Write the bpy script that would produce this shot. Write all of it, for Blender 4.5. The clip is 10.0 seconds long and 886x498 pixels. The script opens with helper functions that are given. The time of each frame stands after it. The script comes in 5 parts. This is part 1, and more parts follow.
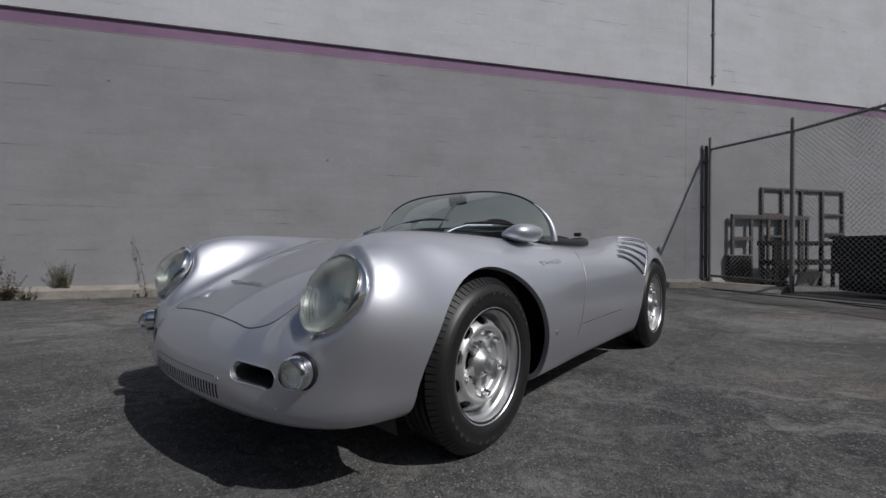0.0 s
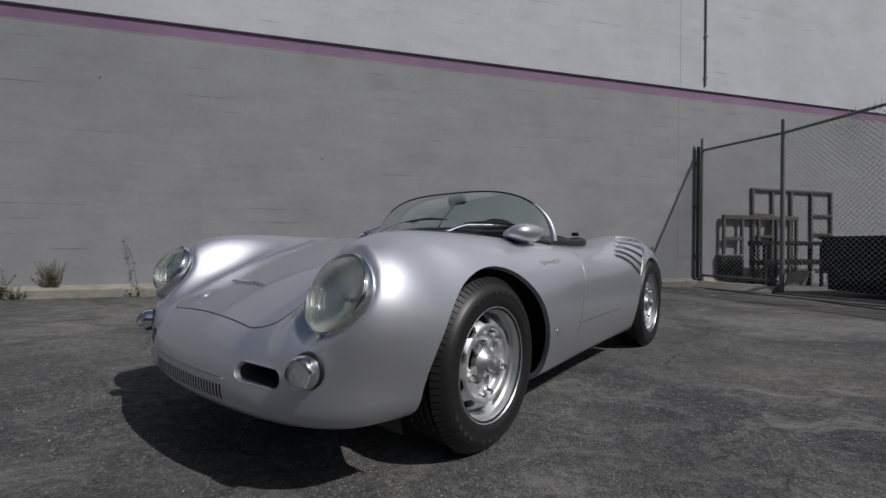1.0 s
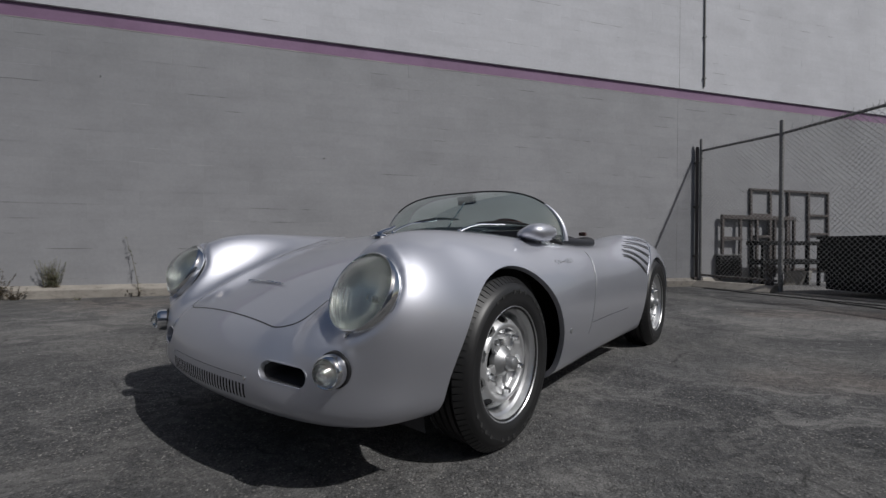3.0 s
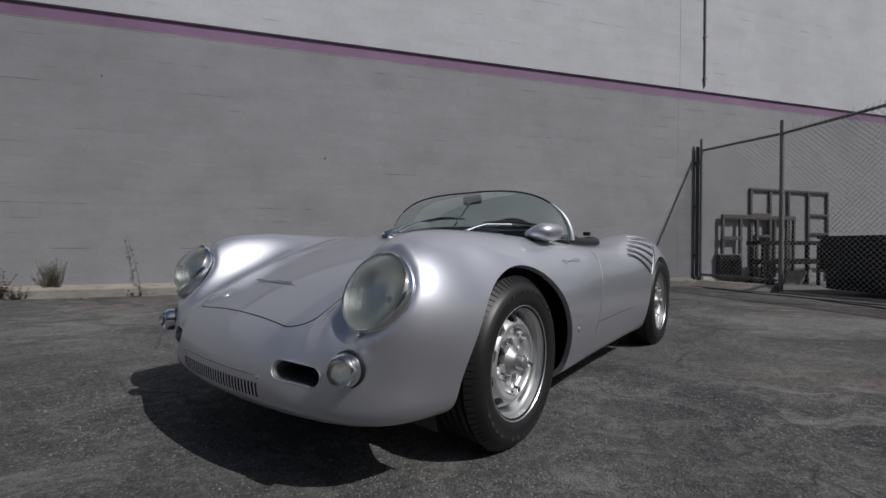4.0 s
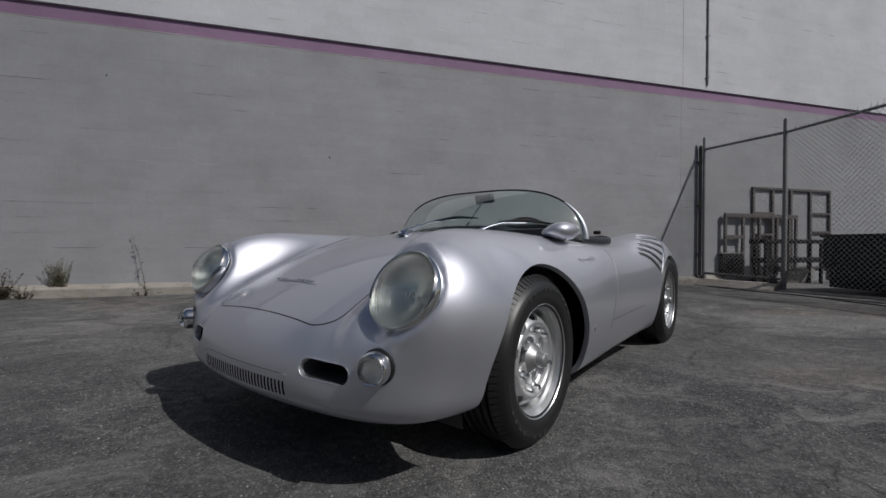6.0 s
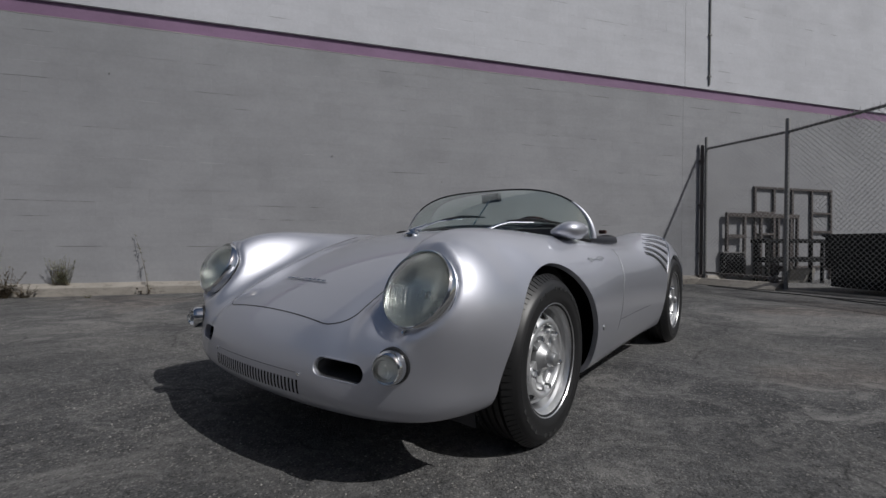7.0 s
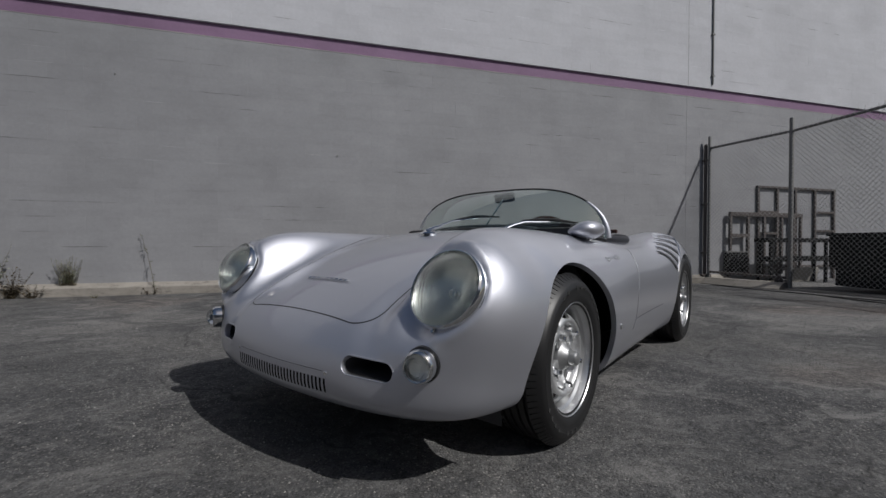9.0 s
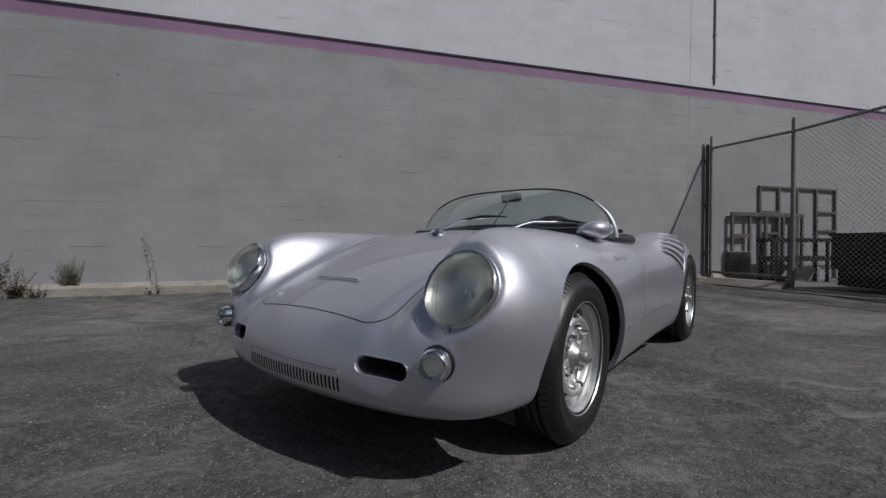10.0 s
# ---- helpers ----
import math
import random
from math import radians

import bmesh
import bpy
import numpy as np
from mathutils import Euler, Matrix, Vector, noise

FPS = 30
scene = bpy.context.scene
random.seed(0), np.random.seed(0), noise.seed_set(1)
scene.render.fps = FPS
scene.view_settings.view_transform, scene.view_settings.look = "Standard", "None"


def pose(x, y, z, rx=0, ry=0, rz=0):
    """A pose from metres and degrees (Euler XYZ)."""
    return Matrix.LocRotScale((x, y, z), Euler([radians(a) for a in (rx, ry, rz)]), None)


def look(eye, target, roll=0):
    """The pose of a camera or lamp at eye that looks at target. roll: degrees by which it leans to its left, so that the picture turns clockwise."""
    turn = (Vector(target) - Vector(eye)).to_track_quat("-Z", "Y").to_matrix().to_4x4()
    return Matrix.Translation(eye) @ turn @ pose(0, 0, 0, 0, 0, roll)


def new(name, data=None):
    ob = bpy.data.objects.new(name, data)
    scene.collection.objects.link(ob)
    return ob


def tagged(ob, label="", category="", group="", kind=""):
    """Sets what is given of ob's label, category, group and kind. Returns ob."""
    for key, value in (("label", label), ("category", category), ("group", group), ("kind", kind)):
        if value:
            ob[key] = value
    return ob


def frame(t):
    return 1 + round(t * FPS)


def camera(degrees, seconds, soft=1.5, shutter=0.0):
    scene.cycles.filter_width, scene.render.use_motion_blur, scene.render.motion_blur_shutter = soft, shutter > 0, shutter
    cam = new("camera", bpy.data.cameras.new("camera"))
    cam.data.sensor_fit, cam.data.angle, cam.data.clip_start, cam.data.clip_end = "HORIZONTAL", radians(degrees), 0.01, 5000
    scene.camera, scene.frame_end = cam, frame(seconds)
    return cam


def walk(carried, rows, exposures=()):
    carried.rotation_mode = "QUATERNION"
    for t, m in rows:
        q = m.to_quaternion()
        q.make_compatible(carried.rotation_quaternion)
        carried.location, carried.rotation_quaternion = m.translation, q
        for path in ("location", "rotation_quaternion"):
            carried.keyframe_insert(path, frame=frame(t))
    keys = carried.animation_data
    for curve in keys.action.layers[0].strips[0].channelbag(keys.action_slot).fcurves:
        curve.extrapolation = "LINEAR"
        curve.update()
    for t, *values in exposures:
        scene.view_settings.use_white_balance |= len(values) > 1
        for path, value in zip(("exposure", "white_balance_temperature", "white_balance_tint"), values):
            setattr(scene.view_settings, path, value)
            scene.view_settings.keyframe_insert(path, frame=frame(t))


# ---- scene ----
cam = camera(92.8, 10.0)
PATH = [
    (0, (0.071, 0.04, 0.733), (0.443, 2.005, 0.716), 0.1),
    (0.5, (0.051, 0.042, 0.733), (0.443, 2.003, 0.715), 0.1),
    (1, (0.034, 0.044, 0.734), (0.439, 2.002, 0.714), 0.2),
    (1.5, (0.013, 0.047, 0.732), (0.426, 2.004, 0.713), 0.2),
    (2, (-0.005, 0.048, 0.733), (0.41, 2.005, 0.714), 0.2),
    (2.5, (-0.025, 0.05, 0.733), (0.393, 2.006, 0.713), 0.2),
    (4, (-0.084, 0.057, 0.732), (0.342, 2.011, 0.71), 0.2),
    (4.5, (-0.105, 0.061, 0.733), (0.323, 2.015, 0.708), 0.2),
    (5, (-0.124, 0.062, 0.732), (0.304, 2.015, 0.707), 0.2),
    (5.5, (-0.143, 0.063, 0.731), (0.285, 2.016, 0.706), 0.1),
    (7, (-0.204, 0.071, 0.732), (0.226, 2.024, 0.701), 0.2),
    (7.5, (-0.225, 0.072, 0.732), (0.206, 2.025, 0.701), 0.1),
    (8, (-0.244, 0.075, 0.731), (0.187, 2.028, 0.699), 0.1),
    (8.5, (-0.262, 0.077, 0.731), (0.168, 2.03, 0.699), 0.1),
    (9, (-0.284, 0.08, 0.731), (0.146, 2.033, 0.699), 0.1),
    (9.5, (-0.303, 0.083, 0.73), (0.127, 2.036, 0.699), 0.1),
    (10, (-0.324, 0.084, 0.73), (0.106, 2.037, 0.698), 0.1),
]
walk(cam, [(t, look(eye, target, roll)) for t, eye, target, roll in PATH])

# ---- light ----
SUN_DIR = Vector((0.635, -0.665, 1.0)).normalized()
world = bpy.data.worlds.new("sky_world")
scene.world = world
world.use_nodes = True
wn = world.node_tree.nodes
sky = wn.new("ShaderNodeTexSky")
sky.sky_type = "NISHITA"
sky.sun_disc = False
sky.sun_elevation = math.asin(SUN_DIR.z)
sky.sun_rotation = math.atan2(SUN_DIR.x, SUN_DIR.y)
sky.dust_density = 2.0
sky.ozone_density = 1.0
world.node_tree.links.new(sky.outputs[0], wn["Background"].inputs[0])
wn["Background"].inputs[1].default_value = 0.066
sun = new("sun", bpy.data.lights.new("sun", "SUN"))
sun.data.energy = 4.2
sun.data.angle = radians(0.53)
sun.data.color = (1.0, 0.985, 0.97)
sun.matrix_world = look(SUN_DIR * 30, (0, 0, 0))
scene.view_settings.exposure = -0.64


# ---- small tools ----
def link_mesh(name, me, parent=None, mat=None):
    ob = new(name, me)
    if mat:
        me.materials.append(mat)
    if parent:
        ob.parent = parent
    return ob


def part(name, bm, material, parent=None, label="", smooth=True, angle=40):
    """One mesh object out of a bmesh, under a thing or a part."""
    me = bpy.data.meshes.new(name)
    bmesh.ops.recalc_face_normals(bm, faces=bm.faces)
    bm.to_mesh(me)
    bm.free()
    if smooth:
        me.polygons.foreach_set("use_smooth", [True] * len(me.polygons))
        me.set_sharp_from_angle(angle=radians(angle))
    ob = link_mesh(name, me, parent, material)
    if label:
        ob["label"] = label
    return ob


def raw_part(name, verts, faces, material, parent=None, label="", smooth=True, angle=None):
    me = bpy.data.meshes.new(name)
    me.from_pydata([tuple(v) for v in verts], [], [tuple(int(i) for i in f) for f in faces])
    me.update()
    if smooth:
        me.polygons.foreach_set("use_smooth", [True] * len(me.polygons))
        if angle:
            me.set_sharp_from_angle(angle=radians(angle))
    ob = link_mesh(name, me, parent, material)
    if label:
        ob["label"] = label
    return ob


def empty(name, m=None):
    ob = new(name)
    ob.empty_display_size = 0.2
    if m is not None:
        ob.matrix_world = m
    return ob


def box(bm, lo, hi, bevel=0.0, m=None):
    lo, hi = Vector(lo), Vector(hi)
    geo = bmesh.ops.create_cube(bm, size=1.0)
    for v in geo["verts"]:
        v.co = Vector([(lo[i] + hi[i]) / 2 + v.co[i] * (hi[i] - lo[i]) for i in range(3)])
        if m is not None:
            v.co = m @ v.co
    if bevel:
        edges = list({e for v in geo["verts"] for e in v.link_edges})
        bmesh.ops.bevel(bm, geom=edges, offset=bevel, segments=2, affect="EDGES", profile=0.6)
    return bm


def tube(bm, pts, radius, sides=8, closed=False, taper=None, cap=True):
    """A round bar along a row of points."""
    pts = [Vector(p) for p in pts]
    n = len(pts)
    rings = []
    ref = None
    for i, p in enumerate(pts):
        if closed:
            d = pts[(i + 1) % n] - pts[i - 1]
        else:
            d = pts[min(i + 1, n - 1)] - pts[max(i - 1, 0)]
        d.normalize()
        if ref is None:
            ref = d.orthogonal().normalized()
        ref = (ref - d * ref.dot(d)).normalized()
        side = d.cross(ref)
        r = radius * (taper[i] if taper else 1.0)
        rings.append([bm.verts.new(p + r * (math.cos(a) * ref + math.sin(a) * side)) for a in [2 * math.pi * k / sides for k in range(sides)]])
    for i in range(n if closed else n - 1):
        a, b = rings[i], rings[(i + 1) % n]
        for k in range(sides):
            bm.faces.new((a[k], a[(k + 1) % sides], b[(k + 1) % sides], b[k]))
    if cap and not closed:
        bm.faces.new(rings[0][::-1])
        bm.faces.new(rings[-1])
    return bm


def lathe(bm, profile, steps=48, m=None, closed=False):
    """Turn (radius, height) pairs round the z axis."""
    rings = []
    for r, h in profile:
        if r < 1e-6:
            rings.append([bm.verts.new((0, 0, h))])
        else:
            rings.append([bm.verts.new((r * math.cos(2 * math.pi * k / steps), r * math.sin(2 * math.pi * k / steps), h)) for k in range(steps)])
    pairs = list(zip(rings, rings[1:])) + ([(rings[-1], rings[0])] if closed else [])
    for a, b in pairs:
        for k in range(steps):
            j = (k + 1) % steps
            if len(a) == 1 and len(b) > 1:
                bm.faces.new((a[0], b[k], b[j]))
            elif len(b) == 1 and len(a) > 1:
                bm.faces.new((a[k], a[j], b[0]))
            elif len(a) > 1:
                bm.faces.new((a[k], a[j], b[j], b[k]))
    if m is not None:
        for ring in rings:
            for v in ring:
                v.co = m @ v.co
    return bm


def axis_pose(origin, normal, up=(0, 0, 1)):
    """A pose whose z axis is the normal and whose y axis leans to up."""
    n = Vector(normal).normalized()
    y = (Vector(up) - n * Vector(up).dot(n)).normalized()
    x = y.cross(n)
    m = Matrix((x, y, n)).transposed().to_4x4()
    m.translation = Vector(origin)
    return m


# ---- materials ----
def material(name, color, rough=0.5, metal=0.0, **more):
    mat = bpy.data.materials.new(name)
    mat.use_nodes = True
    b = mat.node_tree.nodes["Principled BSDF"]
    b.inputs["Base Color"].default_value = (*color, 1)
    b.inputs["Roughness"].default_value = rough
    b.inputs["Metallic"].default_value = metal
    for key, value in more.items():
        b.inputs[key.replace("_", " ")].default_value = value
    return mat


def noise_node(mat, scale, detail=4.0, rough=0.6, coords="Object", stretch=None):
    nt = mat.node_tree
    if coords == "World":
        out = nt.nodes.new("ShaderNodeNewGeometry").outputs["Position"]
    else:
        out = nt.nodes.new("ShaderNodeTexCoord").outputs[coords]
    if stretch:
        mp = nt.nodes.new("ShaderNodeMapping")
        mp.inputs["Scale"].default_value = stretch
        nt.links.new(out, mp.inputs["Vector"])
        out = mp.outputs["Vector"]
    n = nt.nodes.new("ShaderNodeTexNoise")
    n.inputs["Scale"].default_value = scale
    n.inputs["Detail"].default_value = detail
    n.inputs["Roughness"].default_value = rough
    nt.links.new(out, n.inputs["Vector"])
    return n


def ramp(mat, source, stops):
    r = mat.node_tree.nodes.new("ShaderNodeValToRGB")
    el = r.color_ramp.elements
    while len(el) < len(stops):
        el.new(0.5)
    for e, (pos, c) in zip(el, stops):
        e.position = pos
        e.color = (*c, 1) if not isinstance(c, float) else (c, c, c, 1)
    mat.node_tree.links.new(source, r.inputs["Fac"])
    return r.outputs["Color"]


def mix(mat, a, b, fac, mode="MIX"):
    n = mat.node_tree.nodes.new("ShaderNodeMix")
    n.data_type, n.blend_type = "RGBA", mode
    for value, sock in ((fac, n.inputs["Factor"]), (a, n.inputs[6]), (b, n.inputs[7])):
        if isinstance(value, (int, float)):
            sock.default_value = value if sock.type == "VALUE" else (value, value, value, 1)
        elif isinstance(value, tuple):
            sock.default_value = (*value, 1)
        else:
            mat.node_tree.links.new(value, sock)
    return n.outputs[2]


def bump(mat, height, strength, distance, after=None):
    n = mat.node_tree.nodes.new("ShaderNodeBump")
    n.inputs["Strength"].default_value = strength
    n.inputs["Distance"].default_value = distance
    mat.node_tree.links.new(height, n.inputs["Height"])
    if after:
        mat.node_tree.links.new(after, n.inputs["Normal"])
    return n.outputs["Normal"]


def wire(mat, out, socket):
    mat.node_tree.links.new(out, mat.node_tree.nodes["Principled BSDF"].inputs[socket])


def silver_paint():
    m = material("silver_paint", (0.615, 0.626, 0.682), 0.525, 0.94, Coat_Weight=1.0, Coat_Roughness=0.015, Coat_IOR=1.62)
    fine = noise_node(m, 900, 2)
    wire(m, bump(m, fine.outputs["Fac"], 0.05, 0.0004), "Normal")
    dust = noise_node(m, 6, 5)
    wire(m, ramp(m, dust.outputs["Fac"], [(0.35, 0.505), (0.75, 0.545)]), "Roughness")
    return m


def voronoi_node(mat, scale, feature="F1", distort=None, coords="Object"):
    nt = mat.node_tree
    out = nt.nodes.new("ShaderNodeTexCoord").outputs[coords]
    if distort:
        n = noise_node(mat, distort[0], 4, 0.6)
        out = mix(mat, out, n.outputs["Color"], distort[1], "ADD")
    v = nt.nodes.new("ShaderNodeTexVoronoi")
    v.feature = feature
    v.inputs["Scale"].default_value = scale
    nt.links.new(out, v.inputs["Vector"])
    return v


def asphalt_material():
    """Old asphalt: dark binder, worn patches where the stones show, tar stains, fine cracks."""
    m = material("asphalt", (0.06, 0.06, 0.06), 0.9, Specular_IOR_Level=0.25)
    worn = noise_node(m, 0.75, 9, 0.68)
    worn.inputs["Distortion"].default_value = 0.6
    base = ramp(m, worn.outputs["Fac"], [(0.36, (0.054, 0.0545, 0.057)), (0.47, (0.095, 0.095, 0.096)), (0.56, (0.128, 0.126, 0.124)), (0.68, (0.176, 0.171, 0.165))])
    wide = noise_node(m, 0.23, 5, 0.6)
    base = mix(m, base, ramp(m, wide.outputs["Fac"], [(0.36, 0.66), (0.5, 1.0), (0.62, 1.25)]), 0.9, "MULTIPLY")
    # clods and crumbs
    clod = noise_node(m, 26, 8, 0.75)
    col = mix(m, base, ramp(m, clod.outputs["Fac"], [(0.34, 0.55), (0.5, 0.98), (0.66, 1.6)]), 0.85, "MULTIPLY")
    grain = noise_node(m, 150, 3, 0.7)
    col = mix(m, col, ramp(m, grain.outputs["Fac"], [(0.3, 0.55), (0.52, 1.0), (0.7, 1.55)]), 0.9, "MULTIPLY")
    # stones: thick in the worn patches, few in the binder
    stone = voronoi_node(m, 105)
    thick = noise_node(m, 1.1, 6, 0.65)
    show = mix(m, ramp(m, stone.outputs["Color"], [(0.62, 0.0), (0.80, 0.8)]), ramp(m, thick.outputs["Fac"], [(0.36, 0.3), (0.58, 1.0)]), 1.0, "MULTIPLY")
    show = mix(m, show, ramp(m, stone.outputs["Distance"], [(0.25, 1.0), (0.55, 0.0)]), 1.0, "MULTIPLY")
    col = mix(m, col, (0.33, 0.315, 0.295), show)
    pit = voronoi_node(m, 170)
    col = mix(m, col, ramp(m, pit.outputs["Color"], [(0.10, 0.45), (0.35, 1.0), (0.9, 1.25)]), 0.8, "MULTIPLY")
    # rubbed pale streaks by the wall, brownish dust, smooth dark tar
    rub = noise_node(m, 3.4, 10, 0.78, stretch=(0.8, 1.15, 1))
    rub.inputs["Distortion"].default_value = 0.9
    where = noise_node(m, 0.5, 4, 0.55)
    amount = mix(m, ramp(m, rub.outputs["Fac"], [(0.50, 0.0), (0.62, 0.72)]), ramp(m, where.outputs["Fac"], [(0.40, 0.2), (0.55, 1.0)]), 1.0, "MULTIPLY")
    col = mix(m, col, (0.24, 0.234, 0.226), amount)
    dust = noise_node(m, 0.42, 4, 0.55)
    col = mix(m, col, mix(m, col, (1.30, 1.08, 0.95), 1.0, "MULTIPLY"), ramp(m, dust.outputs["Fac"], [(0.54, 0.0), (0.68, 0.6)]))
    tar = noise_node(m, 0.62, 5, 0.6)
    tar.inputs["Distortion"].default_value = 1.2
    smooth = ramp(m, tar.outputs["Fac"], [(0.575, 0.0), (0.61, 0.8)])
    col = mix(m, col, (0.058, 0.058, 0.060), mix(m, smooth, 0.75, 1.0, "MULTIPLY"))
    crack = voronoi_node(m, 0.55, "DISTANCE_TO_EDGE", (2.3, 0.35))
    line = ramp(m, crack.outputs["Distance"], [(0.0015, 1.0), (0.005, 0.0)])
    broken = noise_node(m, 1.7, 3)
    line = mix(m, line, ramp(m, broken.outputs["Fac"], [(0.48, 0.0), (0.56, 0.8)]), 1.0, "MULTIPLY")
    col = mix(m, col, (0.03, 0.03, 0.03), line)
    wire(m, col, "Base Color")
    n1 = bump(m, stone.outputs["Distance"], 0.55, 0.005)
    n2 = bump(m, clod.outputs["Fac"], 0.6, 0.012, n1)
    wire(m, bump(m, grain.outputs["Fac"], 0.7, 0.005, n2), "Normal")
    return m


def wall_paint(name, color, dirt, marks=1.0, course=None):
    """Old masonry paint; course is the height at which the block courses start."""
    m = material(name, color, 0.75, Specular_IOR_Level=0.35)
    nt = m.node_tree
    big = noise_node(m, 0.5, 4, 0.55, coords="World")
    dark = tuple(c * dirt for c in color)
    light = tuple(min(1, c * 1.06) for c in color)
    col = ramp(m, big.outputs["Fac"], [(0.32, dark), (0.66, light)])
    blot = noise_node(m, 1.6, 6, 0.66, stretch=(0.8, 1, 1.1), coords="World")
    col = mix(m, col, ramp(m, blot.outputs["Fac"], [(0.36, 0.88), (0.5, 1.0), (0.66, 1.06)]), 0.8 * marks, "MULTIPLY")
    lines = noise_node(m, 3.0, 5, 0.6, stretch=(0.3, 1, 2.6), coords="World")
    col = mix(m, col, ramp(m, lines.outputs["Fac"], [(0.34, 0.92), (0.52, 1.0), (0.68, 1.04)]), 0.5, "MULTIPLY")
    grit = noise_node(m, 22, 5, 0.7, coords="World")
    col = mix(m, col, ramp(m, grit.outputs["Fac"], [(0.35, 0.95), (0.65, 1.04)]), 0.8, "MULTIPLY")
    fine = noise_node(m, 45, 5, 0.7, stretch=(0.5, 1, 1.3), coords="World")
    relief = bump(m, fine.outputs["Fac"], 0.35, 0.004)
    if course is not None:
        # broken paint along the bed joints: dark gaps and pale ridges
        def calc(op, a, b=0.0):
            n = nt.nodes.new("ShaderNodeMath")
            n.operation = op
            for value, sock in ((a, n.inputs[0]), (b, n.inputs[1])):
                if isinstance(value, float):
                    sock.default_value = value
                else:
                    nt.links.new(value, sock)
            return n.outputs[0]

        pos = nt.nodes.new("ShaderNodeSeparateXYZ")
        nt.links.new(nt.nodes.new("ShaderNodeNewGeometry").outputs["Position"], pos.inputs[0])
        wave = noise_node(m, 5, 3, 0.5, coords="World")
        z = calc("ADD", pos.outputs["Z"], calc("MULTIPLY", wave.outputs["Fac"], 0.016))
        k = calc("DIVIDE", calc("SUBTRACT", z, course + 0.008), 0.2035)
        row = calc("ROUND", k)
        near = calc("ABSOLUTE", calc("SUBTRACT", k, row))
        at = nt.nodes.new("ShaderNodeCombineXYZ")
        nt.links.new(calc("MULTIPLY", pos.outputs["X"], 1.25), at.inputs[0])
        nt.links.new(calc("MULTIPLY", row, 3.71), at.inputs[1])
        dash = nt.nodes.new("ShaderNodeTexNoise")
        dash.inputs["Scale"].default_value = 1.0
        dash.inputs["Detail"].default_value = 4.0
        nt.links.new(at.outputs[0], dash.inputs["Vector"])
        thin = ramp(m, near, [(0.012, 1.0), (0.035, 0.0)])
        gap = mix(m, thin, ramp(m, dash.outputs["Fac"], [(0.60, 0.0), (0.67, 1.0)]), 1.0, "MULTIPLY")
        ridge = mix(m, thin, ramp(m, dash.outputs["Fac"], [(0.31, 1.0), (0.38, 0.0)]), 1.0, "MULTIPLY")
        col = mix(m, col, mix(m, col, 0.52, 1.0, "MULTIPLY"), gap)
        col = mix(m, col, mix(m, col, 1.22, 1.0, "MULTIPLY"), ridge)
    wire(m, col, "Base Color")
    wire(m, bump(m, lines.outputs["Fac"], 0.12, 0.01, relief), "Normal")
    return m


PAINT = silver_paint()
CHROME = material("chrome", (0.78, 0.79, 0.80), 0.06, 1.0)
POLISHED = material("polished_alloy", (0.72, 0.73, 0.74), 0.30, 1.0)
STEEL = material("silver_steel", (0.55, 0.56, 0.57), 0.36, 0.9)
RUBBER = material("rubber", (0.010, 0.010, 0.0105), 0.46, Specular_IOR_Level=0.6)
BLACK = material("black_trim", (0.012, 0.012, 0.013), 0.4)
DARK = material("dark_void", (0.01, 0.01, 0.01), 0.9)
BOWL = material("lamp_bowl", (0.58, 0.60, 0.57), 0.26, 1.0)
WHEEL_PAINT = material("wheel_silver", (0.70, 0.705, 0.71), 0.42, 0.85)
HUB = material("hub_alloy", (0.42, 0.425, 0.43), 0.48, 0.9)
WHEEL_RIM = material("rim_silver", (0.68, 0.685, 0.69), 0.36, 0.9)
MARKS = material("sidewall_marks", (0.03, 0.03, 0.03), 0.6)
WELL = material("wheel_well_grey", (0.06, 0.06, 0.063), 0.85)
CAULK = material("joint_caulk", (0.235, 0.235, 0.24), 0.8)
NAVY = material("navy_leather", (0.014, 0.015, 0.02), 0.5)
SEAM = material("seam_shade", (0.10, 0.10, 0.11), 0.5, 0.5)
LEATHER = material("brown_leather", (0.06, 0.026, 0.02), 0.6)
INNER = material("cockpit_lining", (0.03, 0.03, 0.033), 0.8)
WOOD = material("steering_wood", (0.07, 0.03, 0.02), 0.3)
ASPHALT = asphalt_material()
WALL_LOW = wall_paint("grey_wall_paint", (0.298, 0.30, 0.313), 0.9, 0.45)
WALL_TOP = wall_paint("white_wall_paint", (0.545, 0.55, 0.58), 0.93, 0.3)
STRIPE = wall_paint("purple_wall_paint", (0.27, 0.17, 0.27), 0.8)


def kerb_concrete():
    m = wall_paint("kerb_concrete", (0.33, 0.305, 0.27), 0.62)
    b = m.node_tree.nodes["Principled BSDF"]
    old = b.inputs["Base Color"].links[0].from_socket
    stain = noise_node(m, 5, 8, 0.75, coords="World", stretch=(1, 1, 2.5))
    col = mix(m, old, ramp(m, stain.outputs["Fac"], [(0.34, 0.5), (0.46, 0.95), (0.62, 1.1)]), 0.8, "MULTIPLY")
    chip = noise_node(m, 26, 6, 0.7, coords="World")
    col = mix(m, col, ramp(m, chip.outputs["Fac"], [(0.30, 0.6), (0.42, 1.0)]), 0.5, "MULTIPLY")
    wire(m, col, "Base Color")
    return m


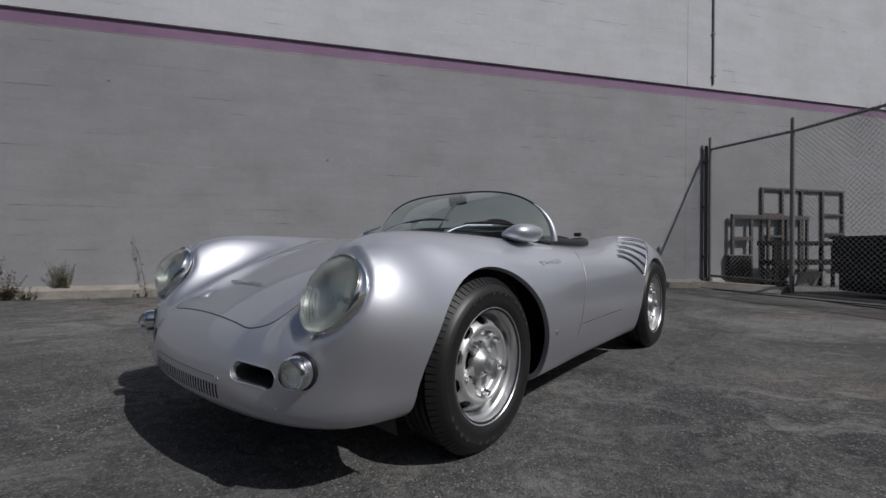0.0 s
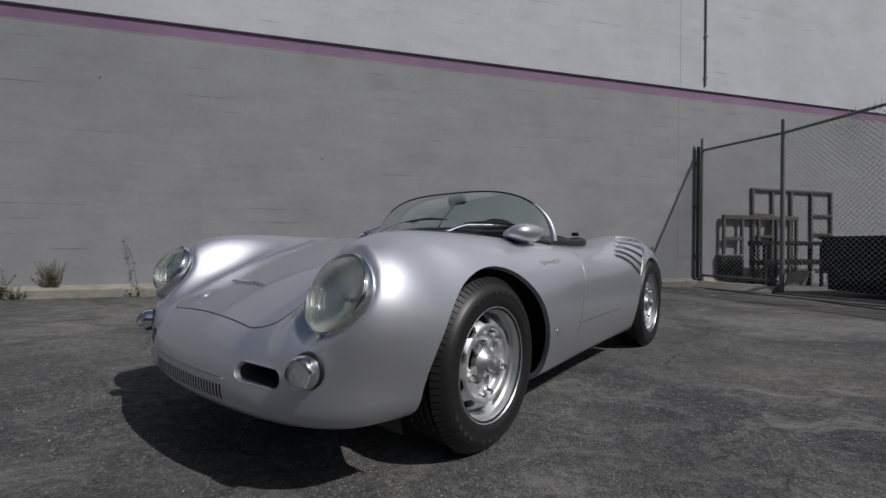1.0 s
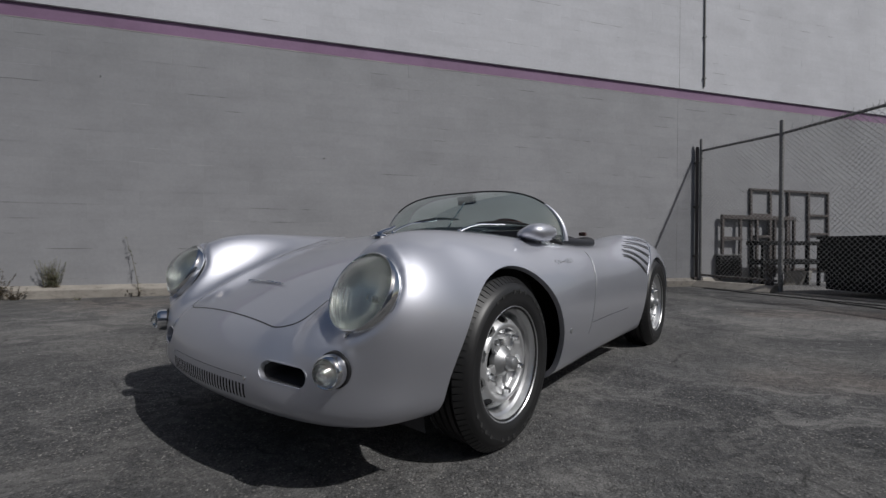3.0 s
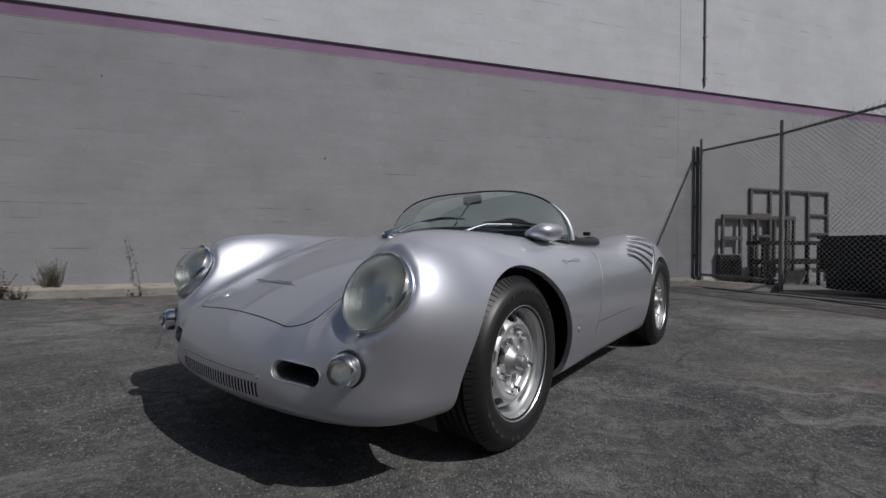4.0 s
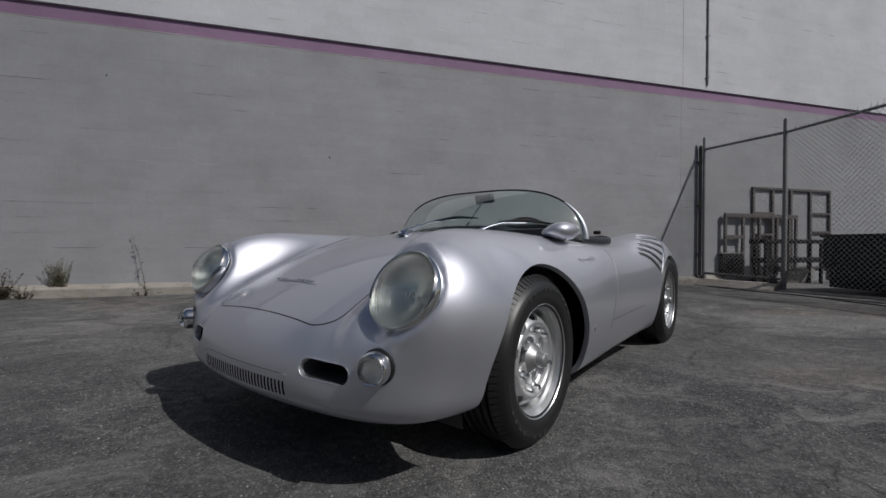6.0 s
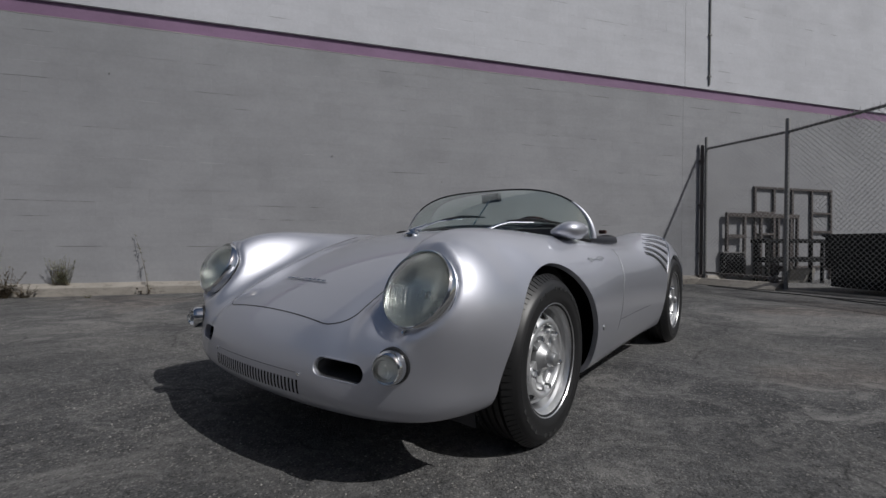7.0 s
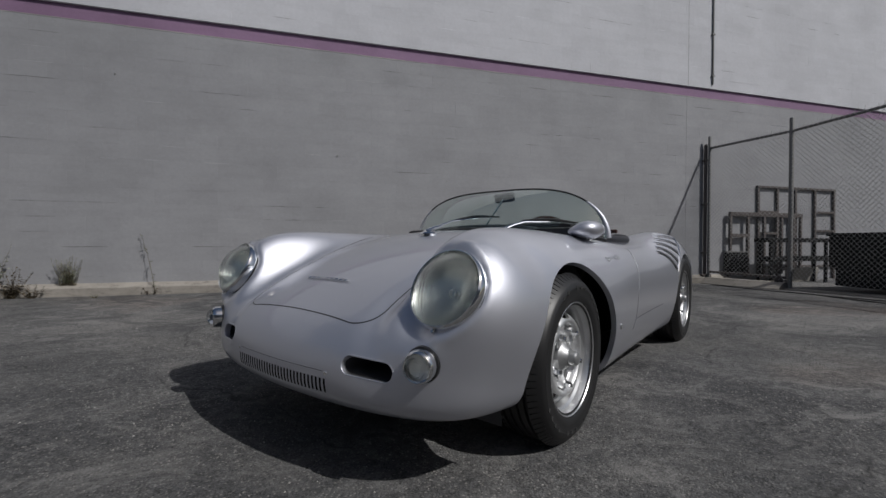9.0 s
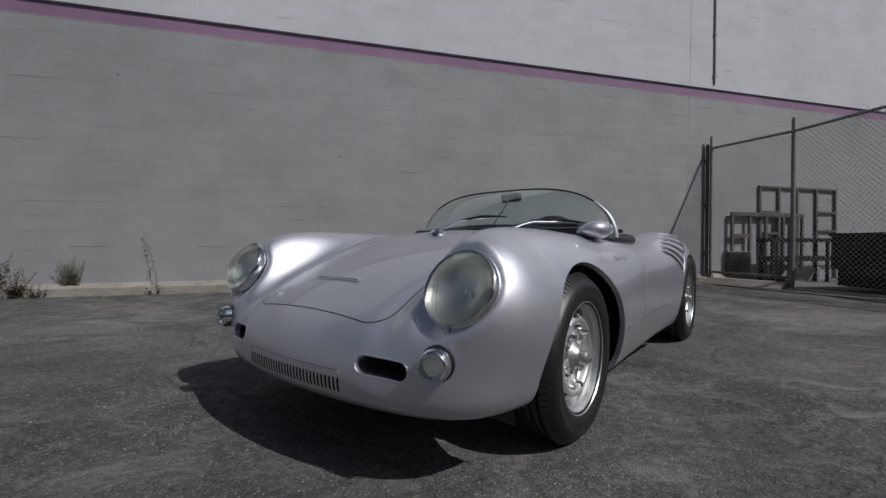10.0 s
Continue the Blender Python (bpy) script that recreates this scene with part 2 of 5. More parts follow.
KERB = kerb_concrete()
CONCRETE = wall_paint("pale_concrete", (0.30, 0.285, 0.26), 0.55)
PALE = wall_paint("pale_kerb_concrete", (0.40, 0.385, 0.365), 0.8)
GALV = material("weathered_galvanised", (0.20, 0.198, 0.195), 0.6, 0.4)
RUST = material("dark_painted_steel", (0.082, 0.070, 0.066), 0.75)
TRAILER = material("black_trailer_paint", (0.008, 0.008, 0.0085), 0.75, Specular_IOR_Level=0.2)
WIRE = material("galvanised_wire", (0.40, 0.40, 0.40), 0.5, 0.4)


def glass_material(name, color, rough=0.0, ior=1.45, clear=1.0):
    return material(name, color, rough, 0.0, Transmission_Weight=clear, IOR=ior)


GLASS = glass_material("windscreen_glass", (0.72, 0.82, 0.79))
HEAD_LENS = glass_material("headlight_glass", (0.92, 0.945, 0.925), 0.12, clear=0.985)     # dusty
LENS = glass_material("lamp_glass", (0.93, 0.95, 0.935), 0.05)

# ---- ground and wall ----
WALL_TURN = 4.0
WALL = pose(-4.5, 6.68, 0, 0, 0, WALL_TURN)          # the wall's frame: x along it, y into it


def ease(t):
    t = np.clip(t, 0, 1)
    return t * t * (3 - 2 * t)


def ground_z(x, y):
    return -0.095 * ease((y - 2.6) / 4.6) * ease((x - 1.5) / 5.5)


def build_ground():
    xs = np.concatenate(([-400, -120, -40], np.linspace(-16, 20, 121), [45, 120, 400]))
    ys = np.concatenate(([-400, -120, -40], np.linspace(-12, 24, 121), [45, 120, 400]))
    gx, gy = np.meshgrid(xs, ys, indexing="ij")
    gz = ground_z(gx, gy)
    nx, ny = gx.shape
    idx = np.arange(nx * ny).reshape(nx, ny)
    faces = np.stack([idx[:-1, :-1], idx[1:, :-1], idx[1:, 1:], idx[:-1, 1:]], -1).reshape(-1, 4)
    ob = raw_part("ground", np.stack([gx, gy, gz], -1).reshape(-1, 3), faces, ASPHALT)
    return tagged(ob, "worn dark grey asphalt lot with patches and cracks", "ground", kind="structure")


build_ground()

LEDGE = 3.905


def wall_box(name, s0, s1, y0, y1, z0, z1, mat, label):
    bm = box(bmesh.new(), (s0, y0, z0), (s1, y1, z1))
    ob = part(name, bm, mat, smooth=False)
    ob.matrix_world = WALL
    return tagged(ob, label, "wall", kind="structure")


wall_box("wall_north", -14, 26, 0.0, 0.3, -0.3, LEDGE - 0.19, WALL_LOW, "grey painted concrete block building wall")
wall_box("trim", -14, 26, -0.003, 0.3, LEDGE - 0.19, LEDGE, STRIPE, "faded purple band painted along the wall")


def build_paint_edge():
    """The uneven pale lower edge of the painted band."""
    rng = random.Random(8)
    bm = bmesh.new()
    z = LEDGE - 0.19
    prev = None
    for k in range(521):
        s = -14 + 40 * k / 520
        low = rng.uniform(0.003, 0.010) if rng.random() < 0.8 else rng.uniform(0.0, 0.018)
        row = [bm.verts.new((s, -0.0062, z - low)), bm.verts.new((s, -0.0062, z + 0.002)), bm.verts.new((s, -0.004, z + 0.002)), bm.verts.new((s, -0.004, z - low))]
        if prev:
            for i in range(4):
                bm.faces.new((prev[i], prev[(i + 1) % 4], row[(i + 1) % 4], row[i]))
        prev = row
    ob = part("paint_edge", bm, PALE, smooth=False)
    ob.matrix_world = WALL
    tagged(ob, "uneven pale paint edge under the purple band", "trim", kind="structure")


build_paint_edge()
wall_box("wall_upper", -14, 26, -0.034, 0.3, LEDGE, 8.5, WALL_TOP, "off-white painted block wall above the purple band")


def build_kerb():
    bm = bmesh.new()
    prof = [(-0.135, -0.2), (-0.13, 0.105), (-0.122, 0.115), (-0.11, 0.12), (-0.005, 0.165), (0.0, 0.165), (0.0, -0.2)]
    n = 200
    rows = []
    for i in range(n + 1):
        s = -14 + 26 * i / n
        w = WALL @ Vector((s, 0, 0))
        g = float(ground_z(w.x, w.y))
        rows.append([bm.verts.new((s, y + random.uniform(-.002, .002), g + z + random.uniform(-.002, .002))) for y, z in prof])
    for a, b in zip(rows, rows[1:]):
        for k in range(len(prof) - 1):
            bm.faces.new((a[k], b[k], b[k + 1], a[k + 1]))
    ob = part("kerb", bm, KERB, angle=14)
    ob.matrix_world = WALL
    return tagged(ob, "pale worn concrete kerb along the wall's foot", "kerb", kind="structure")


build_kerb()


def build_pipe():
    bm = bmesh.new()
    x, z0, z1 = 11.55, 3.99, 8.3
    tube(bm, [(x, -0.056, z1), (x, -0.056, z0 + 0.08), (x, -0.053, z0 + 0.03), (x, -0.045, z0)], 0.016, 8)
    thing = empty("conduit", WALL.copy())
    part("pipe", bm, GALV, thing)
    for z in (4.15, 5.0, 6.2):
        part("bracket", box(bmesh.new(), (x - 0.035, -0.074, z), (x + 0.035, -0.036, z + 0.03), 0.004), GALV, thing)
    return tagged(thing, "thin dark metal conduit running down the wall", "pipe")


build_pipe()


def build_joint():
    bm = box(bmesh.new(), (10.93, -0.0052, 0.18), (10.935, 0.0, LEDGE - 0.192))
    box(bm, (10.93, -0.0392, LEDGE + 0.003), (10.935, -0.032, 8.4))
    ob = part("wall_joint", bm, CAULK, smooth=False)
    ob.matrix_world = WALL
    tagged(ob, "thin dark upright joint in the wall", "joint", kind="structure")
    for s, z, r in ((4.03, 2.09, 0.011), (5.83, 1.76, 0.008), (1.07, 3.04, 0.008)):
        thing = part("wall_anchor", lathe(bmesh.new(), [(r, -0.004), (r, 0.006), (r * 0.5, 0.016), (0, 0.017)], 10, axis_pose((s, -0.004, z), (0, -1, 0))), GALV)
        thing.matrix_world = WALL
        tagged(thing, "small dark metal anchor in the wall", "anchor", "wall anchors")


build_joint()


# ---- fence ----
FENCE = pose(6.90, 7.36, 0, 0, 0, 10.6)       # its own frame: -y runs along the fence from the wall
FENCE_RUNS = [(FENCE, 1.46), (pose(7.165, 5.925, 0, 0, 0, -3.5), 9.0)]


def build_fence(m, length, first):
    """A straight run of fence; in its frame it goes along -y."""
    thing = empty("chain_link_fence", m.copy())
    posts = [0.0] if first else [0.0, 3.0, 6.0, 9.0]
    for u in posts:
        top, r = (2.90, 0.03) if first else (2.89, 0.036)
        bm = tube(bmesh.new(), [(0, -u, -0.15), (0, -u, top - 0.02), (0, -u, top)], r, 12, taper=[1, 1, 0.8])
        part("post", bm, GALV, thing)
    part("top_rail", tube(bmesh.new(), [(0, 0, 2.66), (0, -length, 2.66)], 0.024, 8), GALV, thing)
    if first:
        part("bottom_rail", tube(bmesh.new(), [(0, 0, 0.14), (0, -1.4, 0.12)], 0.022, 8), RUST, thing, "dark bottom rail")
        for z in (0.35, 0.85, 1.3, 1.75, 2.2, 2.5):
            ring = [(0.036 * math.cos(2 * math.pi * k / 16), 0.036 * math.sin(2 * math.pi * k / 16), z) for k in range(16)]
            part("tie_band", tube(bmesh.new(), ring, 0.006, 5, closed=True), GALV, thing)
        part("caster_bracket", box(bmesh.new(), (-0.03, -1.34, 0.02), (0.03, -1.24, 0.12), 0.006), RUST, thing, "rusty caster bracket")
        part("caster_wheel", lathe(bmesh.new(), [(0.0, -0.02), (0.038, -0.018), (0.043, -0.012), (0.043, 0.012), (0.038, 0.018), (0.0, 0.02)], 20, pose(-0.045, -1.29, 0.03, 0, 90)), RUBBER, thing, "small black gate wheel")
    # diagonal wires of the mesh
    verts, faces = [], []
    h0, h1, step, r = 0.08, 2.66, 0.078, 0.0029

    def strand(a, b):
        d = (b - a).normalized()
        s = Vector((1, 0, 0))
        t = d.cross(s)
        i = len(verts)
        for p in (a, b):
            for k in range(3):
                an = 2 * math.pi * k / 3
                verts.append(p + r * (math.cos(an) * s + math.sin(an) * t))
        for k in range(3):
            j = (k + 1) % 3
            faces.append((i + k, i + j, i + 3 + j, i + 3 + k))

    y_lo, y_hi = -length, -0.02
    rise = h1 - h0
    c = y_lo - rise
    while c < y_hi + rise:
        for sign in (1, -1):
            y0, y1 = (c, c + rise) if sign > 0 else (c + rise, c)
            ends = [(y_at - y0) / (y1 - y0) for y_at in (y_lo, y_hi)]
            ta, tb = max(0, min(ends)), min(1, max(ends))
            if tb - ta > 0.01:
                x = -0.03 + 0.004 * sign
                strand(Vector((x, y0 + (y1 - y0) * ta, h0 + rise * ta)), Vector((x, y0 + (y1 - y0) * tb, h0 + rise * tb + 0.03)))
        c += step
    raw_part("wire_mesh", verts, faces, WIRE, thing)["kind"] = "stuff"
    # twisted wire ends above the rail
    bm = bmesh.new()
    y = y_lo + 0.1
    while y < -0.1:
        if random.random() < 0.8:
            tube(bm, [(-0.03, y, 2.66), (-0.03 + random.uniform(-.01, .01), y + random.uniform(-.02, .02), 2.72 + random.uniform(0, .03))], 0.003, 4)
        y += 0.066
    part("wire_tips", bm, WIRE, thing)["kind"] = "stuff"
    return tagged(thing, "weathered galvanised chain-link fence with round posts", "fence", "fence runs")


for run, (at, length) in enumerate(FENCE_RUNS):
    build_fence(at, length, run == 0)



def build_wall_post():
    """The dark post on the wall that the fence starts from; it deepens the fence post's shadow."""
    w = WALL @ Vector((11.385, -0.056, 0))
    thing = empty("wall_post", Matrix.Translation((w.x, w.y, float(ground_z(w.x, w.y)))))
    part("pipe", tube(bmesh.new(), [(0, 0, 0.05), (0, 0, 2.80), (0, 0, 2.84)], 0.034, 14, taper=[1, 1, 0.75]), RUST, thing)
    # dark block put in for the bottom rail's shadow
    part("rail_shadow_block", box(bmesh.new(), (-0.09, -0.05, 0.115), (0.12, 0.05, 0.18), 0.008), RUST, thing)
    for z in (0.6, 1.6, 2.5):
        part("strap", box(bmesh.new(), (-0.042, -0.040, z), (0.042, 0.052, z + 0.035), 0.004), RUST, thing)
    return tagged(thing, "dark rusty steel post strapped to the wall beside the fence", "post")


build_wall_post()

# unseen plain walls added across the lot to darken what the car reflects
far = part("wall_south", box(bmesh.new(), (-14, -10.3, -0.2), (15, -10, 6.8)), WALL_LOW, smooth=False)
tagged(far, "unseen plain grey wall added across the lot to darken reflections", "wall", kind="structure")
far = part("wall_west", box(bmesh.new(), (-14.3, -10, -0.2), (-14, 5.9, 4.5)), WALL_LOW, smooth=False)
tagged(far, "unseen plain grey wall added to close the lot and darken reflections", "wall", kind="structure")

# ---- the car's skin: a smooth implicit form, meshed on a lattice ----
def spline(*knots):
    """A natural cubic through (x, value) pairs, straight beyond its ends."""
    k = sorted(knots)
    xs = np.array([a for a, _ in k], float)
    ys = np.array([b for _, b in k], float)
    n = len(xs)
    h = np.diff(xs)
    A = np.zeros((n, n))
    r = np.zeros(n)
    A[0, 0] = A[-1, -1] = 1
    for i in range(1, n - 1):
        A[i, i - 1], A[i, i], A[i, i + 1] = h[i - 1], 2 * (h[i - 1] + h[i]), h[i]
        r[i] = 6 * ((ys[i + 1] - ys[i]) / h[i] - (ys[i] - ys[i - 1]) / h[i - 1])
    m = np.linalg.solve(A, r)

    def value(x):
        x = np.asarray(x, float)
        i = np.clip(np.searchsorted(xs, x) - 1, 0, n - 2)
        xc = np.clip(x, xs[0], xs[-1])
        a, b = (xs[i + 1] - xc) / h[i], (xc - xs[i]) / h[i]
        out = a * ys[i] + b * ys[i + 1] + ((a ** 3 - a) * m[i] + (b ** 3 - b) * m[i + 1]) * h[i] ** 2 / 6
        slope = (ys[i + 1] - ys[i]) / h[i]
        return out + slope * (x - xc)

    return value


def smax(a, b, k):
    h = np.maximum(k - np.abs(a - b), 0) / k
    return np.maximum(a, b) + h * h * k / 4


def quintic(t):
    t = np.clip(t, 0, 1)
    return t * t * t * (t * (6 * t - 15) + 10)


# x: ahead of the front axle, y: to the car's left, z: up
HOOD = spline((0.80, 0.34), (0.74, 0.42), (0.67, 0.482), (0.60, 0.53), (0.52, 0.577), (0.30, 0.675), (0.10, 0.735), (-0.10, 0.778), (-0.35, 0.797), (-0.60, 0.79), (-1.0, 0.76), (-1.5, 0.745), (-2.0, 0.72), (-2.5, 0.62), (-2.9, 0.42))
FENDER = spline((0.74, 0.27), (0.69, 0.40), (0.64, 0.525), (0.58, 0.642), (0.52, 0.709), (0.44, 0.755), (0.30, 0.782), (0.10, 0.784), (-0.10, 0.778), (-0.40, 0.763), (-0.70, 0.748), (-1.10, 0.735), (-1.40, 0.748), (-1.65, 0.785), (-1.90, 0.812), (-2.10, 0.812), (-2.30, 0.78), (-2.60, 0.645), (-2.80, 0.42), (-2.9, 0.25))
WIDTH = spline((0.80, 0.79), (0.30, 0.792), (0.0, 0.792), (-0.5, 0.790), (-1.0, 0.780), (-1.6, 0.79), (-2.1, 0.805), (-2.5, 0.78), (-2.9, 0.72))
NOSE = spline((0.10, 0.62), (0.17, 0.695), (0.25, 0.738), (0.33, 0.750), (0.40, 0.750), (0.50, 0.738), (0.65, 0.70))
BELLY = spline((0.80, 0.222), (0.60, 0.208), (0.30, 0.192), (0.0, 0.16), (-0.5, 0.14), (-1.5, 0.135), (-2.1, 0.15), (-2.5, 0.2), (-2.9, 0.28))


def top_z(x, a):
    s0 = 0.25 + 0.10 * quintic((x + 0.25) / 0.6)
    g = quintic((a - s0) / (0.595 - s0))
    h = HOOD(x) - 0.16 * a * a * (1 - g)
    h = h * (1 - g) + FENDER(x) * g
    h = h - 0.026 * np.exp(-((a - 0.435) / 0.07) ** 2) * quintic((x - 0.12) / 0.3)
    d = np.maximum(a - 0.56, 0)
    return h - (1.9 - 0.3 * quintic((x + 0.1) / 0.4)) * d * d


def side_y(x, z):
    dz = z - 0.42
    return WIDTH(x) - np.where(dz < 0, 0.85, 0.38) * dz * dz


def front_x(a, z):
    return NOSE(z) - 0.23 * a * a - (0.165 - 0.070 * quintic((z - 0.26) / 0.36)) * (a / 0.78) ** 8


LAMP_N = np.array((0.885, 0.054, 0.462))


def swing(x):
    """How far the nose stands to the right of the middle line."""
    return 0.022 * quintic((x + 0.25) / 0.75)


def lamp_frame(x, y, z):
    """Height over the headlight's rim plane, distance from its axis, and offsets outboard and up."""
    left = y > 0
    dx, dy, dz = x - 0.554, np.abs(y) - np.where(left, 0.592, 0.658), z - np.where(left, 0.600, 0.615)
    h = dx * LAMP_N[0] + dy * LAMP_N[1] + dz * LAMP_N[2]
    rho = np.sqrt(np.maximum(dx * dx + dy * dy + dz * dz - h * h, 0))
    return h, rho, dy, 0.885 * dz - 0.46 * dx, left


def lamp_seat(h, rho, dy, up, left):
    """Above zero in the recess that the headlight stands in."""
    # the nose falls away below and inboard of the lamp, which stands proud there
    away = quintic((-0.90 * dy - 0.43 * up) / np.maximum(rho, 0.02) - 0.10) * np.where(left, 1.0, 0.5)
    slope = 1.1 - 0.45 * away
    return (h + 0.034 + 0.016 * away - 0.022 * quintic((dy + 0.01) / 0.10) - 0.016 * quintic((up - 0.02) / 0.10) - slope * np.maximum(rho - 0.118, 0)) / 1.3


def lamp_pod(h, rho, dy):
    """Below zero in the short tube that carries the lamp out of the fender."""
    wide = 0.118 + 0.05 * (1 - np.exp(-np.maximum(-h - 0.02, 0) / 0.06)) - 0.06 * quintic((0.05 - dy) / 0.12)
    return np.maximum(np.maximum((rho - wide) * 0.8, h + 0.032), -0.30 - h)


def skin(x, y, z):
    """Below zero inside the bodywork."""
    a = np.abs(y + swing(x))
    e = 0.004
    t = top_z(x, a)
    sx, sy = (top_z(x + e, a) - t) / e, (top_z(x, a + e) - t) / e
    f = (z - t) / np.sqrt(1 + sx * sx + sy * sy)
    f = smax(f, a - side_y(x, z), 0.09 + 0.075 * quintic((x + 0.9) / 0.8) + 0.02 * quintic((x - 0.05) / 0.3))
    q = front_x(a, z)
    qs = (front_x(a + e, z) - q) / e
    f = smax(f, (x - q) / np.sqrt(1 + qs * qs), 0.09)
    f = smax(f, (-2.86 + 0.30 * (a / 0.78) ** 3 - x) * 0.9, 0.12)
    low = BELLY(x) + 0.028 * quintic((x - 0.05) / 0.35) * (a / 0.74) ** 5
    f = smax(f, low - z, 0.07)
    h, rho, dy, up, left = lamp_frame(x, y, z)
    f = smax(f, lamp_seat(h, rho, dy, up, left), 0.035)
    f = -smax(-f, -lamp_pod(h, rho, dy), 0.085)
    return np.maximum(f, np.minimum(0.110 - rho, h + 0.075))


def skin_mesh(cell=0.0125):
    lo = np.array([-2.95, -0.85 - cell / 2, 0.08])
    n = np.ceil((np.array([0.85, 0.85, 0.90]) - lo) / cell).astype(int)
    ax = [lo[i] + cell * np.arange(n[i] + 1) for i in range(3)]
    F = skin(ax[0][:, None, None], ax[1][None, :, None], ax[2][None, None, :])
    inside = F < 0
    total = np.zeros(n, np.int8)
    for i in (0, 1):
        for j in (0, 1):
            for k in (0, 1):
                total += inside[i:n[0] + i, j:n[1] + j, k:n[2] + k]
    mixed = (total > 0) & (total < 8)
    idx = -np.ones(mixed.shape, int)
    cells = np.argwhere(mixed)
    idx[mixed] = np.arange(len(cells))
    p = lo + cell * (cells + 0.5)
    quads = []
    for axis in range(3):
        u, v = [(1, 2), (2, 0), (0, 1)][axis]
        s0 = [slice(1, -1)] * 3
        s1 = [slice(1, -1)] * 3
        s0[axis], s1[axis] = slice(0, -1), slice(1, None)
        a, b = inside[tuple(s0)], inside[tuple(s1)]
        for flip, cut in ((False, a & ~b), (True, b & ~a)):
            q = np.argwhere(cut)
            q[:, u] += 1
            q[:, v] += 1
            ring = []
            for du, dv in ((-1, -1), (0, -1), (0, 0), (-1, 0)):
                k = q.copy()
                k[:, u] += du
                k[:, v] += dv
                ring.append(idx[k[:, 0], k[:, 1], k[:, 2]])
            ring = np.stack(ring, 1)
            quads.append(ring[:, ::-1] if flip else ring)
    faces = np.concatenate(quads)

    def settle(p, times):
        for _ in range(times):
            f = skin(*p.T)
            g = np.stack([(skin(*(p + d).T) - f) / 1e-3 for d in np.eye(3) * 1e-3], 1)
            step = (f / np.maximum((g * g).sum(1), 0.05))[:, None] * g
            p = p - np.clip(step, -cell, cell)
        return p

    p = settle(p, 4)
    for _ in range(6):
        acc, cnt = np.zeros_like(p), np.zeros(len(p))
        for k in range(4):
            for o in (1, 3):
                np.add.at(acc, faces[:, k], p[faces[:, (k + o) % 4]])
                np.add.at(cnt, faces[:, k], 1)
        p = settle(0.4 * p + 0.6 * acc / cnt[:, None], 1)
    return settle(p, 2), [tuple(f) for f in faces.tolist()]


def clip(p, faces, g, keep=None):
    """Cut away what lies where g is below zero; new corners lie on the cut."""
    val = g(p)
    if keep is not None:
        val = np.where(keep(p), 1.0, val)
    p = [tuple(v) for v in p]
    made, out = {}, []

    def between(i, j):
        key = (min(i, j), max(i, j))
        if key not in made:
            t = val[i] / (val[i] - val[j])
            made[key] = len(p)
            p.append(tuple(p[i][k] + t * (p[j][k] - p[i][k]) for k in range(3)))
        return made[key]

    for f in faces:
        pos = [val[i] >= 0 for i in f]
        if all(pos):
            out.append(f)
        elif any(pos):
            poly = []
            for k, i in enumerate(f):
                j = f[(k + 1) % len(f)]
                if val[i] >= 0:
                    poly.append(i)
                if (val[i] >= 0) != (val[j] >= 0):
                    poly.append(between(i, j))
            if len(poly) > 2:
                out.append(tuple(poly))
    used = sorted({i for f in out for i in f})
    remap = {i: k for k, i in enumerate(used)}
    return np.array([p[i] for i in used]), [tuple(remap[i] for i in f) for f in out]


ARCHES = [(-0.012, 0.268, 0.389), (-2.10, 0.27, 0.375)]
COCKPIT = (-1.035, 0.515, 0.60)
DUCT = (0.405, 0.364, 0.060, 0.0265)
DUCT_SHIFT = 0.022


def arch_gap(k):
    cx, cz, r = ARCHES[k]
    flare = 0.10 if k == 0 else 0.0

    def gap(p):
        corner = np.clip((0.255 - p[:, 2]) / 0.075, 0, 1.3) ** 2 * (p[:, 0] > cx)
        return np.hypot(p[:, 0] - cx, p[:, 2] - cz) - r - flare * corner

    return gap


def cockpit_gap(p):
    cx, hl, hw = COCKPIT
    return (np.abs((p[:, 0] - cx) / hl) ** 3 + np.abs(p[:, 1] / hw) ** 3) ** (1 / 3) - 1


def duct_gap(p):
    cy, cz, hl, r = DUCT
    off = np.where(p[:, 1] > 0, p[:, 1] - cy, -p[:, 1] - cy - DUCT_SHIFT)
    return np.hypot(np.maximum(np.abs(off) - hl, 0), p[:, 2] - cz + 0.06 * off) - r


GRILLE = (0.265, 0.262, 0.326)


def grille_gap(p):
    return np.maximum(np.abs(p[:, 1]) - GRILLE[0], np.abs(p[:, 2] - (GRILLE[1] + GRILLE[2]) / 2) - (GRILLE[2] - GRILLE[1]) / 2)


def solve_on_skin(fixed, axis, lo, hi):
    """Where a line along one axis leaves the skin; fixed gives the other two coordinates."""
    for _ in range(20):
        mid = (lo + hi) / 2
        q = list(fixed)
        q.insert(axis, mid)
        if skin(*[np.array([c]) for c in q])[0] < 0:
            lo = mid
        else:
            hi = mid
    return (lo + hi) / 2


def on_top(x, y):
    return Vector((x, y, solve_on_skin((x, y), 2, 0.3, 0.95)))


def on_side(x, z, sign=1):
    return Vector((x, solve_on_skin((x, z), 1, 0.2, 0.95) * sign, z))


def on_front(y, z):
    return Vector((solve_on_skin((y, z), 0, 0.2, 0.95), y, z))


def skin_normal(p):
    e = 1e-3
    f = [float(skin(*[np.array([c]) for c in p + d])[0] - skin(*[np.array([c]) for c in p - d])[0]) for d in (Vector((e, 0, 0)), Vector((0, e, 0)), Vector((0, 0, e)))]
    return Vector(f).normalized()


